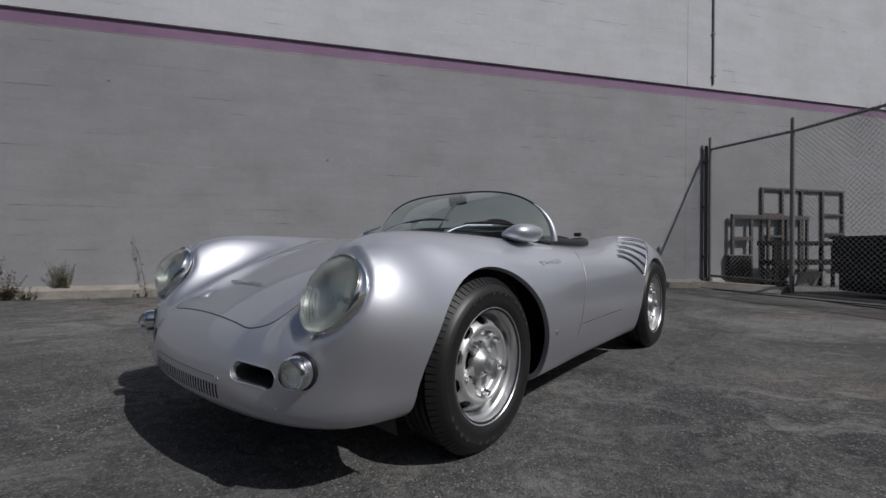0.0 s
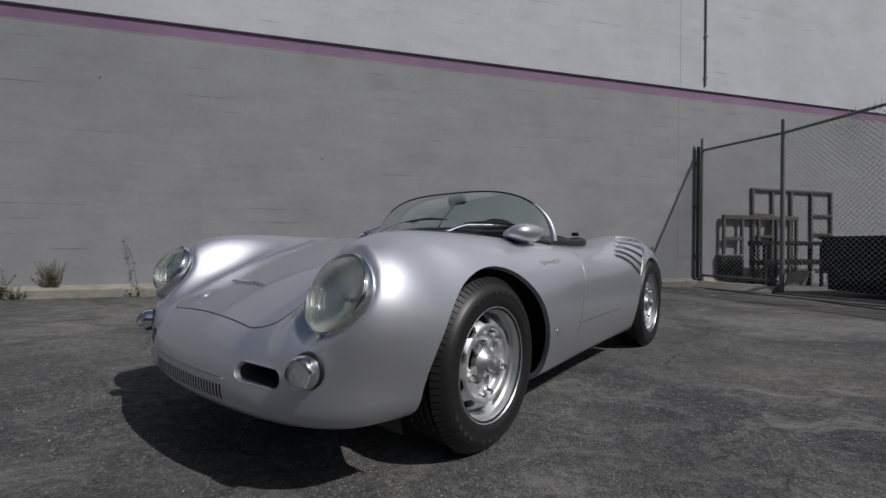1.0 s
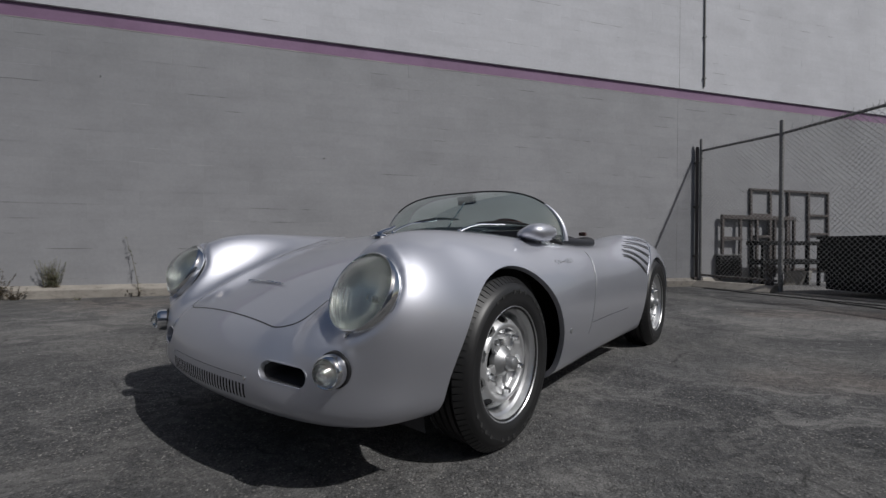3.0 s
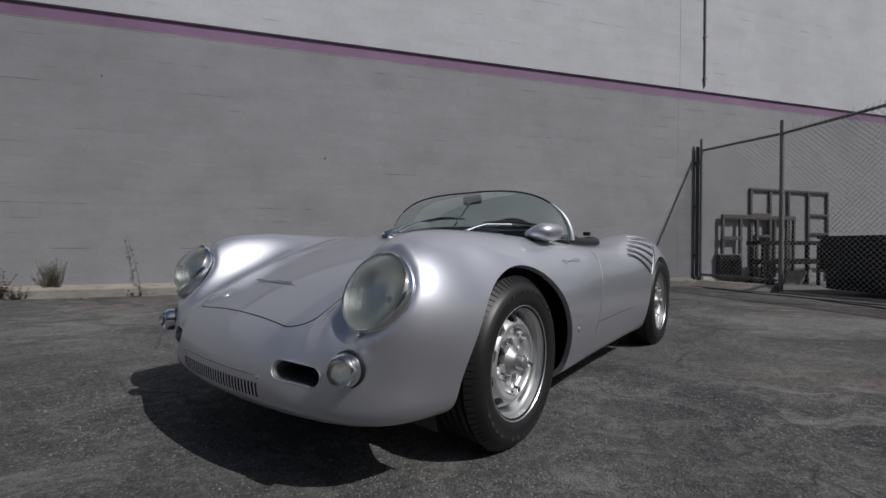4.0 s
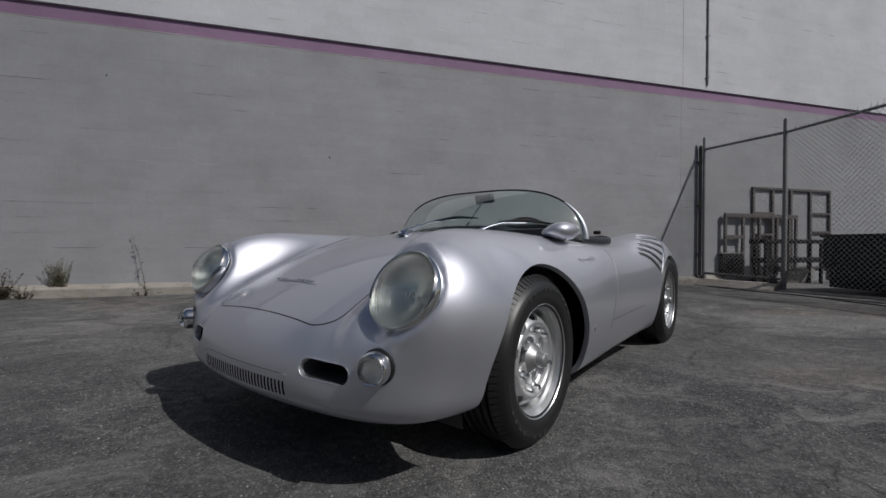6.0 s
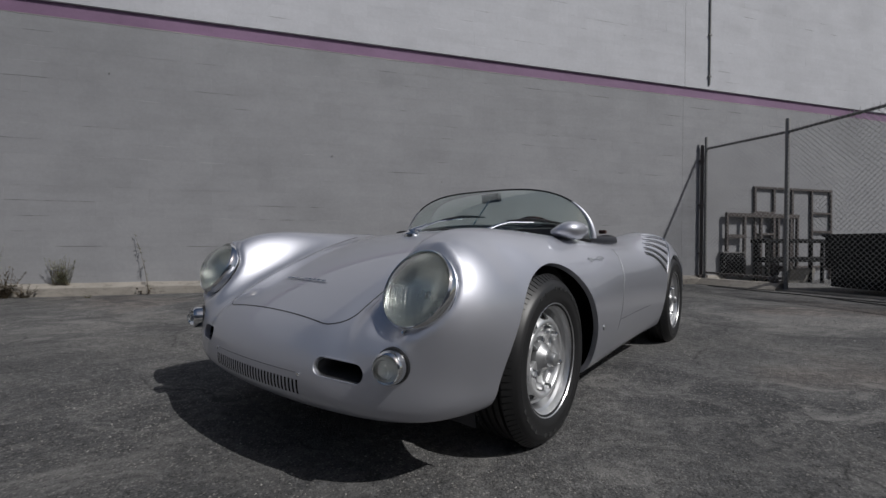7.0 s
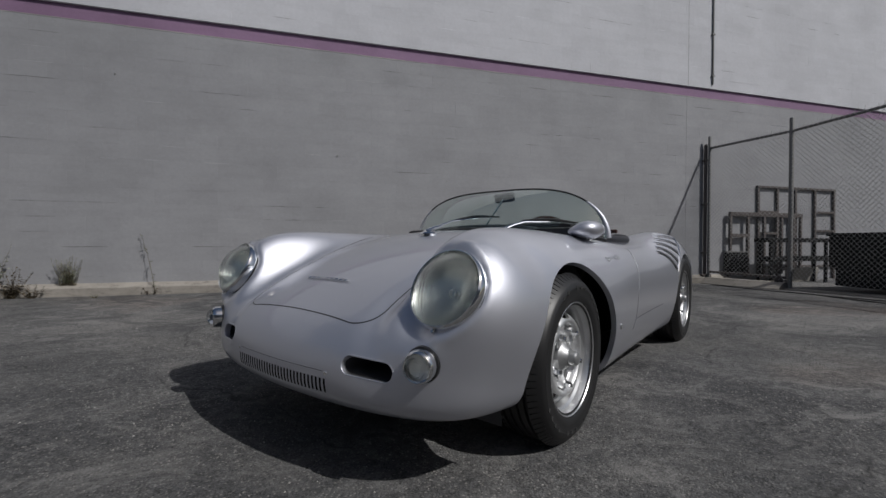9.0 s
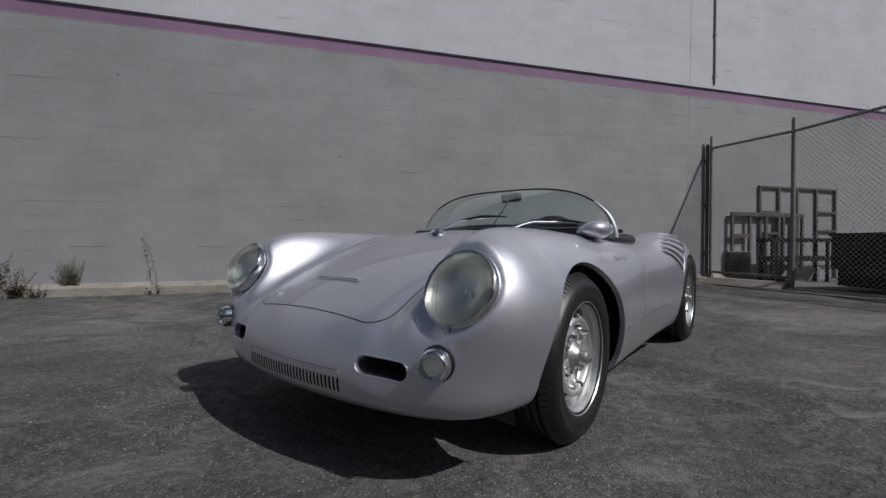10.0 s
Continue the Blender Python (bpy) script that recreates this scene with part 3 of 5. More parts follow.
CAR = pose(0.0421, 2.0636, 0, 0, 0, -140.93)
car = tagged(empty("sports_car", CAR), "silver open-top 1950s sports roadster parked on the asphalt", "car")


def build_skin():
    p, faces = skin_mesh()
    for k in (0, 1):
        p, faces = clip(p, faces, arch_gap(k), lambda q: np.abs(q[:, 1]) < 0.46)
    p, faces = clip(p, faces, cockpit_gap, lambda q: q[:, 2] < 0.5)
    p, faces = clip(p, faces, duct_gap, lambda q: q[:, 0] < 0.3)
    p, faces = clip(p, faces, grille_gap, lambda q: q[:, 0] < 0.3)
    # turned-in edges all round the openings
    seen = {}
    for f in faces:
        for i, j in zip(f, f[1:] + f[:1]):
            seen[(i, j)] = True
    rim = [e for e in seen if (e[1], e[0]) not in seen]
    ids = sorted({i for e in rim for i in e})
    q = p[ids]
    e = 1e-3
    nrm = np.stack([(skin(*(q + d).T) - skin(*(q - d).T)) for d in np.eye(3) * e], 1)
    nrm /= np.linalg.norm(nrm, axis=1)[:, None]
    inner = {i: len(p) + k for k, i in enumerate(ids)}
    p = np.concatenate([p, q - 0.022 * nrm])
    faces = faces + [(j, i, inner[i], inner[j]) for i, j in rim]
    return raw_part("body", p, faces, PAINT, car, "silver metallic bodywork", angle=50)


build_skin()


# ---- wheels ----
def build_wheel(name, place, side, R):
    """Wheel with its axis along the car's y; side +1 faces left."""
    half, face = 0.099, 0.088
    wheel = empty(name)
    wheel.parent = car
    wheel.matrix_basis = Matrix.Translation(place) @ (pose(0, 0, 0, -90) if side > 0 else pose(0, 0, 0, 90))
    wheel["label"] = "silver steel wheel with black tyre"
    # the wheel's own frame: z outward
    rim_r = 0.208
    prof = [(rim_r - 0.012, -half + 0.012), (rim_r + 0.004, -half - 0.002), (0.24, -half - 0.008), (0.272, -half - 0.004), (R - 0.022, -half + 0.012), (R - 0.006, -half + 0.03)]
    for g in (-0.045, -0.015, 0.015, 0.045):
        prof += [(R - 0.001, g - 0.006), (R - 0.009, g - 0.0035), (R - 0.009, g + 0.0035), (R - 0.001, g + 0.006)]
    prof += [(R - 0.006, half - 0.03), (R - 0.015, half - 0.013), (R - 0.026, half - 0.003), (R - 0.030, half + 0.001), (0.262, half + 0.0055), (0.258, half + 0.004), (0.236, half + 0.006), (0.222, half + 0.0035), (rim_r + 0.004, half - 0.002), (rim_r - 0.012, half - 0.012)]
    tyre = part("tyre", lathe(bmesh.new(), prof, 96), RUBBER, wheel, "black road tyre", angle=30)
    bm = bmesh.new()
    for k in range(84):
        a = 2 * math.pi * k / 84
        for s in (-1, 1):
            m = pose(0, 0, 0, 0, 0, math.degrees(a)) @ pose(R - 0.0065, 0, s * (half - 0.026), 0, s * -38, 0)
            box(bm, (-0.006, -0.0094, -0.018), (0.0022, 0.0094, 0.017), 0, m)
    letters = bmesh.new()
    for k in range(40):
        if k % 20 in (3, 4, 5, 6, 8, 9, 10, 12, 13):
            box(letters, (0.2545, -0.0085, half + 0.002), (0.2675, 0.0065, half + 0.0060), 0, pose(0, 0, 0, 0, 0, 9 * k))
    part("sidewall_relief", letters, MARKS, tyre, "faint raised sidewall marks", smooth=False)["kind"] = "stuff"
    part("tread", bm, RUBBER, tyre, smooth=False)["kind"] = "stuff"
    # rim barrel and disc
    bm = bmesh.new()
    prof = [(rim_r + 0.003, face - 0.006), (rim_r + 0.004, face + 0.004), (rim_r - 0.002, face + 0.007), (rim_r - 0.006, face + 0.002), (0.197, face - 0.006), (0.194, face - 0.026), (0.184, face - 0.034), (0.180, face - 0.052), (0.178, -half), (0.205, -half)]
    lathe(bm, prof, 96)
    part("rim", bm, WHEEL_RIM, wheel, "bright polished rim", angle=35)
    # the disc: a ring with ten openings near its edge
    holes, steps = 10, 180
    radii = [0.182, 0.178, 0.1745, 0.171, 0.1675, 0.164, 0.1605, 0.157, 0.1535, 0.150, 0.1465, 0.143, 0.137, 0.130, 0.127, 0.125, 0.123, 0.121, 0.118, 0.114, 0.104, 0.092, 0.080]
    depth = spline((0.07, 0.026), (0.09, 0.026), (0.114, 0.027), (0.119, 0.031), (0.1235, 0.046), (0.128, 0.055), (0.138, 0.058), (0.147, 0.053), (0.160, 0.036), (0.172, 0.016), (0.183, -0.002))
    bm = bmesh.new()
    grid = [[bm.verts.new((r * math.cos(2 * math.pi * k / steps), r * math.sin(2 * math.pi * k / steps), float(depth(r)) + 0.012)) for k in range(steps)] for r in radii]
    cut = []
    for i in range(len(radii) - 1):
        for k in range(steps):
            f = bm.faces.new((grid[i][k], grid[i][(k + 1) % steps], grid[i + 1][(k + 1) % steps], grid[i + 1][k]))
            rm = (radii[i] + radii[i + 1]) / 2
            an = ((k + 0.5) / steps * holes) % 1.0 - 0.5
            if abs((rm - 0.1575) / 0.0165) ** 2.6 + abs(an * 2 * math.pi / holes * rm / (0.027 + 0.25 * (rm - 0.16))) ** 2.6 < 1:
                cut.append(f)
    bmesh.ops.delete(bm, geom=cut, context="FACES")
    edge = [e for e in bm.edges if len(e.link_faces) == 1]
    ext = bmesh.ops.extrude_edge_only(bm, edges=edge)
    for v in ext["geom"]:
        if isinstance(v, bmesh.types.BMVert):
            v.co.z -= 0.012
    part("disc", bm, WHEEL_PAINT, wheel, "silver pierced wheel disc", angle=45)
    # drum behind the openings
    part("brake_drum", lathe(bmesh.new(), [(0.176, -0.02), (0.176, 0.012), (0.09, 0.02), (0.0, 0.02)], 48), BLACK, wheel, "dark finned drum")
    hub = part("hub", lathe(bmesh.new(), [(0.058, 0.022), (0.056, 0.042), (0.050, 0.050), (0.040, 0.056), (0.035, 0.064), (0.032, 0.068), (0.0265, 0.070), (0.026, 0.090), (0.022, 0.097), (0.012, 0.101), (0, 0.102)], 48, Matrix.Translation((0, 0, 0.010))), HUB, wheel, "polished domed hub", angle=30)
    for k in range(5):
        a = 90 + 72 * k
        m = pose(0, 0, 0, 0, 0, a) @ pose(0.1015, 0, 0.010)
        boss = part("boss", lathe(bmesh.new(), [(0.022, 0.026), (0.020, 0.046), (0.017, 0.050), (0, 0.050)], 20, m), WHEEL_PAINT, wheel)
        nut = lathe(bmesh.new(), [(0.0115, 0.044), (0.0115, 0.070), (0.009, 0.076), (0.0, 0.077)], 6, m)
        m2 = pose(0, 0, 0.010, 0, 0, a)
        part("arm", box(bmesh.new(), (0.05, -0.017, 0.026), (0.10, 0.017, 0.046), 0.006, m2), WHEEL_PAINT, wheel)
        part("lug_nut", nut, CHROME, wheel, "chrome lug nut", angle=20)
    return wheel


for x, y, R in ((-0.010, 0.655, 0.308), (-2.10, 0.690, 0.316)):
    for s in (1, -1):
        build_wheel("wheel", (x, s * y, R - 0.004), s, R)


def build_wells():
    for cx, cz, r in ARCHES:
        for s in (1, -1):
            bm = lathe(bmesh.new(), [(r + 0.016, 0.235), (r + 0.016, 0.0), (r * 0.8, -0.03), (0, -0.03)], 48, Matrix.Translation((cx, s * 0.44, cz)) @ pose(0, 0, 0, -90 * s))
            # nothing of the liner below the sill
            drop = [v for v in bm.verts if v.co.z < 0.15]
            bmesh.ops.delete(bm, geom=drop, context="VERTS")
            part("wheel_well", bm, WELL, car, "black wheel well")


build_wells()


# ---- lamps ----
def lamp_pose(center, yaw, tilt, s):
    n = Vector((math.cos(radians(tilt)) * math.cos(radians(yaw)), s * math.cos(radians(tilt)) * math.sin(radians(yaw)), math.sin(radians(tilt))))
    return axis_pose((center[0], s * center[1], center[2]), n)


def build_headlight(s):
    lamp = empty("headlight")
    lamp.parent = car
    at = (0.552, 0.589, 0.598) if s > 0 else (0.556, 0.656, 0.614)
    lamp.matrix_basis = lamp_pose(at, 0.5 if s > 0 else 3.5, 27.5, s) @ Matrix.Diagonal((0.124, 0.124, 0.11, 1))
    lamp["label"] = "round headlight with chrome bezel and ribbed glass"
    part("bezel", lathe(bmesh.new(), [(0.92, 0.02), (0.922, 0.11), (0.93, 0.135), (0.945, 0.14), (0.955, 0.12), (0.962, 0.115), (0.98, 0.085), (0.995, 0.02), (1.0, -0.08), (1.0, -0.14), (1.012, -0.15), (1.012, -0.19), (1.0, -0.21)], 64), CHROME, lamp, "chrome bezel")
    part("gasket", lathe(bmesh.new(), [(0.99, -0.29), (1.02, -0.27), (1.02, -0.22), (0.99, -0.205)], 64), BLACK, lamp, "black rubber gasket")
    part("reflector", lathe(bmesh.new(), [(0.93, 0.06), (0.85, -0.06), (0.62, -0.24), (0.38, -0.36), (0.14, -0.41), (0, -0.415)], 48), BOWL, lamp, "bright reflector bowl")
    part("bulb", lathe(bmesh.new(), [(0.07, -0.41), (0.07, -0.36), (0.08, -0.34), (0.08, -0.31), (0.05, -0.29), (0, -0.285)], 24), STEEL, lamp, "bulb shield")
    bm = bmesh.new()
    n = 48
    rows = []
    for i in range(n + 1):
        r = 0.935 * i / n
        rows.append((r, 0.06 + 0.52 * (1 - (r / 0.935) ** 2.2)))
    lathe(bm, rows[::-1], 96)
    for v in bm.verts:
        v.co.z += (0.010 if v.co.y < -0.1 else 0.0015) * math.cos(v.co.x * 62) * min(1, 3 * (0.8 - v.co.x ** 2 - v.co.y ** 2))
    back = bmesh.new()
    lathe(back, [(r, h - 0.055) for r, h in rows], 144)
    for v in back.verts:
        edge = max(0, min(1, 3 * (0.8 - v.co.x ** 2 - v.co.y ** 2)))
        v.co.z += edge * ((0.007 if v.co.y < -0.15 else 0.0015) * math.cos(v.co.x * 48) + 0.006 * math.cos(v.co.y * 13 + 4 * v.co.x))
    low = bpy.data.meshes.new("lens_back")
    back.to_mesh(low)
    back.free()
    bm.from_mesh(low)
    bpy.data.meshes.remove(low)
    bmesh.ops.bridge_loops(bm, edges=[e for e in bm.edges if len(e.link_faces) == 1])
    part("lens", bm, HEAD_LENS, lamp, "clear domed ribbed glass").visible_shadow = False
    part("screw", lathe(bmesh.new(), [(0.05, -0.2), (0.05, 0.02), (0.03, 0.05), (0, 0.05)], 12, Matrix.Translation((0, -1.04, 0))), CHROME, lamp)


def build_fog_lamp(s):
    p = on_front(0.576 if s > 0 else -0.622, 0.396)
    n = Vector((0.95, 0.30, 0.02)).normalized()
    lamp = empty("indicator_lamp")
    lamp.parent = car
    lamp.matrix_basis = axis_pose((p.x - 0.002, p.y, p.z), (n.x, s * n.y, n.z)) @ Matrix.Diagonal((0.99, 0.99, 1, 1))
    lamp["label"] = "round clear front lamp with chrome ring"
    part("base", lathe(bmesh.new(), [(0.0515, -0.05), (0.0515, -0.004), (0.0505, 0.004), (0.045, 0.006)], 40), BLACK, lamp, "black rubber base")
    part("ring", lathe(bmesh.new(), [(0.046, -0.03), (0.0465, 0.026), (0.044, 0.036), (0.040, 0.040), (0.036, 0.038), (0.034, 0.030)], 40), CHROME, lamp, "chrome ring")
    part("reflector", lathe(bmesh.new(), [(0.036, 0.030), (0.028, 0.012), (0.0, 0.004)], 32), POLISHED, lamp)
    prof = [(0.036, 0.034), (0.034, 0.046), (0.030, 0.052), (0.027, 0.051), (0.024, 0.056), (0.020, 0.055), (0.017, 0.060), (0.012, 0.059), (0.009, 0.062), (0, 0.063)]
    bm = lathe(bmesh.new(), prof, 40)
    lathe(bm, [(0, 0.030), (0.034, 0.030)], 40)
    part("lens", bm, LENS, lamp, "clear stepped glass lens", angle=25).visible_shadow = False


for s in (1, -1):
    build_headlight(s)
    build_fog_lamp(s)


# ---- nose: louvred panel, duct liners, lid seam, script ----
def build_grille():
    hw, z0, z1 = GRILLE
    n = 30
    pitch = 2 * hw / n
    verts, faces = [], []

    def strip(ya, yb, za, zb):
        i = len(verts)
        for y, z in ((ya, za), (yb, za), (yb, zb), (ya, zb)):
            verts.append(on_front(y, z))
        for y, z in ((ya, za), (yb, za), (yb, zb), (ya, zb)):
            verts.append(on_front(y, z) - Vector((0.018, 0, 0)))
        faces.append((i, i + 1, i + 2, i + 3))
        faces.append((i, i + 3, i + 7, i + 4))
        faces.append((i + 1, i + 5, i + 6, i + 2))
        faces.append((i, i + 4, i + 5, i + 1))
        faces.append((i + 3, i + 2, i + 6, i + 7))

    lip = 0.010
    for k in range(n + 1):
        y0 = -hw + k * pitch
        if k < n:
            strip(y0, y0 + pitch, z0, z0 + lip)
            strip(y0, y0 + pitch, z1 - lip, z1)
        zs = np.linspace(z0 + lip, z1 - lip, 4)
        for a, b in zip(zs, zs[1:]):
            strip(y0 - pitch * 0.25, y0 + pitch * 0.25, a, b)
    ob = raw_part("louvre_panel", verts, faces, PAINT, car, "silver nose panel with upright louvre slots")
    ob.data.materials.append(DARK)
    ob.data.polygons.foreach_set("material_index", [0 if i % 5 == 0 else 1 for i in range(len(faces))])
    normals = []
    for i in range(0, len(verts), 8):
        normals += [skin_normal(verts[i + k]) for k in range(4)] * 2
    ob.data.normals_split_custom_set_from_vertices(normals)
    bm = bmesh.new()
    row = []
    for k in range(13):
        y = -hw - 0.02 + (2 * hw + 0.04) * k / 12
        row.append([bm.verts.new(on_front(y, z) - Vector((0.03, 0, 0))) for z in (z0 - 0.02, z1 + 0.02)])
    for a, b in zip(row, row[1:]):
        bm.faces.new((a[0], b[0], b[1], a[1]))
    part("louvre_backing", bm, DARK, car, "black void behind the louvres")


build_grille()


def build_ducts():
    for s in (1, -1):
        cy, cz, hl, r = DUCT
        cy += 0 if s > 0 else DUCT_SHIFT
        bm = bmesh.new()
        rings = []
        for depth, grow in ((0.018, 1.03), (0.05, 0.95), (0.14, 0.8)):
            ring = []
            for k in range(40):
                a = 2 * math.pi * k / 40
                y = cy + (hl if math.cos(a) > 0 else -hl) + r * grow * math.cos(a)
                z = cz + r * grow * math.sin(a) - 0.06 * (y - cy)
                p = on_front(s * y, z)
                ring.append(bm.verts.new((p.x - depth, s * y, z)))
            rings.append(ring)
        for a, b in zip(rings, rings[1:]):
            for k in range(40):
                bm.faces.new((a[k], a[(k + 1) % 40], b[(k + 1) % 40], b[k]))
        bm.faces.new(rings[-1])
        part("air_duct", bm, INNER, car, "dark oval brake duct")
        lip = []
        for k in range(40):
            a = 2 * math.pi * k / 40
            y = cy + (hl if math.cos(a) > 0 else -hl) + r * 1.06 * math.cos(a)
            p = on_front(s * y, cz + r * 1.06 * math.sin(a) - 0.06 * (y - cy))
            lip.append((p.x - 0.0022, p.y, p.z))
        part("duct_lip", tube(bmesh.new(), lip, 0.0028, 8, closed=True), PAINT, car, "rolled silver lip of the duct")


build_ducts()


def ribbon(name, pts, width, mat, lift=0.0008, parent=None, label=""):
    """A narrow shallow seam that follows the skin."""
    bm = bmesh.new()
    prev = None
    n = len(pts)
    for i, p in enumerate(pts):
        d = (pts[min(i + 1, n - 1)] - pts[max(i - 1, 0)]).normalized()
        nn = skin_normal(p)
        s = nn.cross(d).normalized() * width / 2
        row = [bm.verts.new(p + s - nn * 0.002), bm.verts.new(p + s * 0.8 + nn * lift), bm.verts.new(p - s * 0.8 + nn * lift), bm.verts.new(p - s - nn * 0.002)]
        if prev:
            for k in range(3):
                bm.faces.new((prev[k], prev[k + 1], row[k + 1], row[k]))
        prev = row
    return part(name, bm, mat, parent or car, label)


def build_seams():
    # front lid: a rounded front edge and two long sides
    x0, hw, r = 0.652, 0.375, 0.09
    path = []
    for k in range(25):
        path.append((-0.05 + (x0 - r + 0.05) * k / 24, -hw))
    for k in range(1, 13):
        a = math.pi / 2 * k / 12
        path.append((x0 - r + r * math.sin(a), -hw + r * (1 - math.cos(a))))
    full = path + [(x, -y) for x, y in path[::-1]]
    dense = []
    for (xa, ya), (xb, yb) in zip(full, full[1:]):
        m = max(1, int(math.hypot(xb - xa, yb - ya) / 0.02))
        dense += [(xa + (xb - xa) * i / m, ya + (yb - ya) * i / m) for i in range(m)]
    dense.append(full[-1])
    edge = [on_front(y, 0.338) for y in np.linspace(-0.25, 0.25, 30)]
    ribbon("panel_seam", edge, 0.0018, SEAM, label="thin seam above the louvres")
    for y in (-0.262, 0.262):
        p = on_front(y, 0.333)
        part("screw", lathe(bmesh.new(), [(0.006, -0.002), (0.006, 0.002), (0, 0.003)], 10, axis_pose(p, skin_normal(p))), CHROME, car, "small bright screw")
    ribbon("lid_seam", [on_top(x, y - 0.012) for x, y in dense], 0.005, BLACK, label="dark gap round the front lid")
    for s in (1, -1):
        door = [on_side(-0.742 - 0.35 * (z - 0.36), z, s) for z in np.linspace(0.70, 0.30, 24)]
        ribbon("door_seam", door, 0.0022, SEAM, label="thin door gap")
        # a steel bead added for the highlight along the door's edge
        edge = [p + Vector((-0.0035, 0, 0)) for p in door[:17]]
        part("door_highlight_bead", tube(bmesh.new(), edge, 0.0023, 8, taper=[0.6] + [1.0] * 12 + [0.8, 0.6, 0.4, 0.2]), STEEL, car, "thin steel bead standing in for the highlight on the door's edge")
        # the crease's shade is a dark strip laid on the flank
        crease = [on_side(x, 0.352, s) for x in np.linspace(-0.76, -1.38, 24)]
        ribbon("crease_shade", crease, 0.004, SEAM, 0.0008, label="thin dark strip for the shade in the flank crease")


build_seams()


# ---- windscreen ----
def screen_base(s):
    x = -0.42 - 0.262 * abs(s) ** 2.2
    y = 0.648 * s
    z = float(top_z(np.array([x]), np.array([abs(y)]))[0]) + 0.002
    return Vector((x, y, z))


def screen_top(s):
    return Vector((-0.71 - 0.02 * s * s, 0.645 * s, 0.755 + 0.285 * max(0, 1 - abs(s) ** 3.3) ** 0.5))


def screen_point(s, t):
    a, b = screen_base(s), screen_top(s)
    p = a.lerp(b, t)
    return p + Vector((0.035, 0, 0.03)) * (4 * t * (1 - t)) * (1 - s * s)


def build_windscreen():
    ss = [math.sin(math.pi / 2 * k / 40) for k in range(-40, 41)]
    bm = bmesh.new()
    for off in (0.0, -0.004):
        rows = [[bm.verts.new(screen_point(s, t) + Vector((off, 0, off * 0.6))) for t in np.linspace(0, 1, 9)] for s in ss[1:-1]]
        for a, b in zip(rows, rows[1:]):
            for k in range(8):
                bm.faces.new((a[k], b[k], b[k + 1], a[k + 1]))
    bmesh.ops.bridge_loops(bm, edges=[e for e in bm.edges if len(e.link_faces) == 1])
    thing = empty("windscreen")
    thing.parent = car
    thing["label"] = "low curved windscreen in a slim frame"
    g = part("pane", bm, GLASS, thing, "faintly green curved glass")
    g.visible_shadow = False
    # legs and top rail: silver outside with a black seal inside
    part("top_edge", tube(bmesh.new(), [screen_top(s) for s in ss if abs(s) < 0.93], 0.0055, 8), BLACK, thing, "thin black top edge")
    for side in (1, -1):
        leg = [screen_top(side * s) for s in (1.0, 0.999, 0.996, 0.99, 0.982, 0.97, 0.955, 0.935, 0.91, 0.87, 0.82)]
        part("leg", tube(bmesh.new(), leg, 0.010, 10, taper=[1.8, 1.7, 1.6, 1.5, 1.4, 1.3, 1.2, 1.05, 0.9, 0.75, 0.5]), PAINT, thing, "tapered silver screen leg")
    part("base_seal", tube(bmesh.new(), [screen_base(s) + Vector((0, 0, 0.003)) for s in ss], 0.011, 6), BLACK, thing, "black rubber base seal")


build_windscreen()


def build_wiper(pivot, tip, y_blade):
    thing = empty("wiper")
    thing.parent = car
    thing["label"] = "chrome windscreen wiper with black blade"
    p = on_top(*pivot)
    part("spindle", lathe(bmesh.new(), [(0.013, -0.01), (0.013, 0.012), (0.009, 0.022), (0, 0.024)], 16, Matrix.Translation(p)), CHROME, thing)
    q = Vector(tip)
    mid = p.lerp(q, 0.5) + Vector((0.02, 0, 0.025))
    path = [p + Vector((0, 0, 0.016)), p.lerp(mid, 0.5) + Vector((0, 0, 0.012)), mid, q]
    part("arm", tube(bmesh.new(), path, 0.005, 6, taper=[1.3, 1, 0.8, 0.6]), CHROME, thing, "thin chrome arm")
    d = Vector(y_blade)
    part("blade", tube(bmesh.new(), [q - d, q - d * 0.4 + Vector((0, 0, 0.008)), q + Vector((0, 0, 0.010)), q + d * 0.4 + Vector((0, 0, 0.008)), q + d], 0.007, 6, taper=[0.5, 1, 1.2, 1, 0.5]), BLACK, thing, "black rubber blade")


build_wiper((-0.36, -0.22), (-0.485, 0.0, 0.866), (-0.06, 0.11, 0.006))
build_wiper((-0.36, 0.25), (-0.50, 0.43, 0.836), (-0.09, 0.11, -0.006))


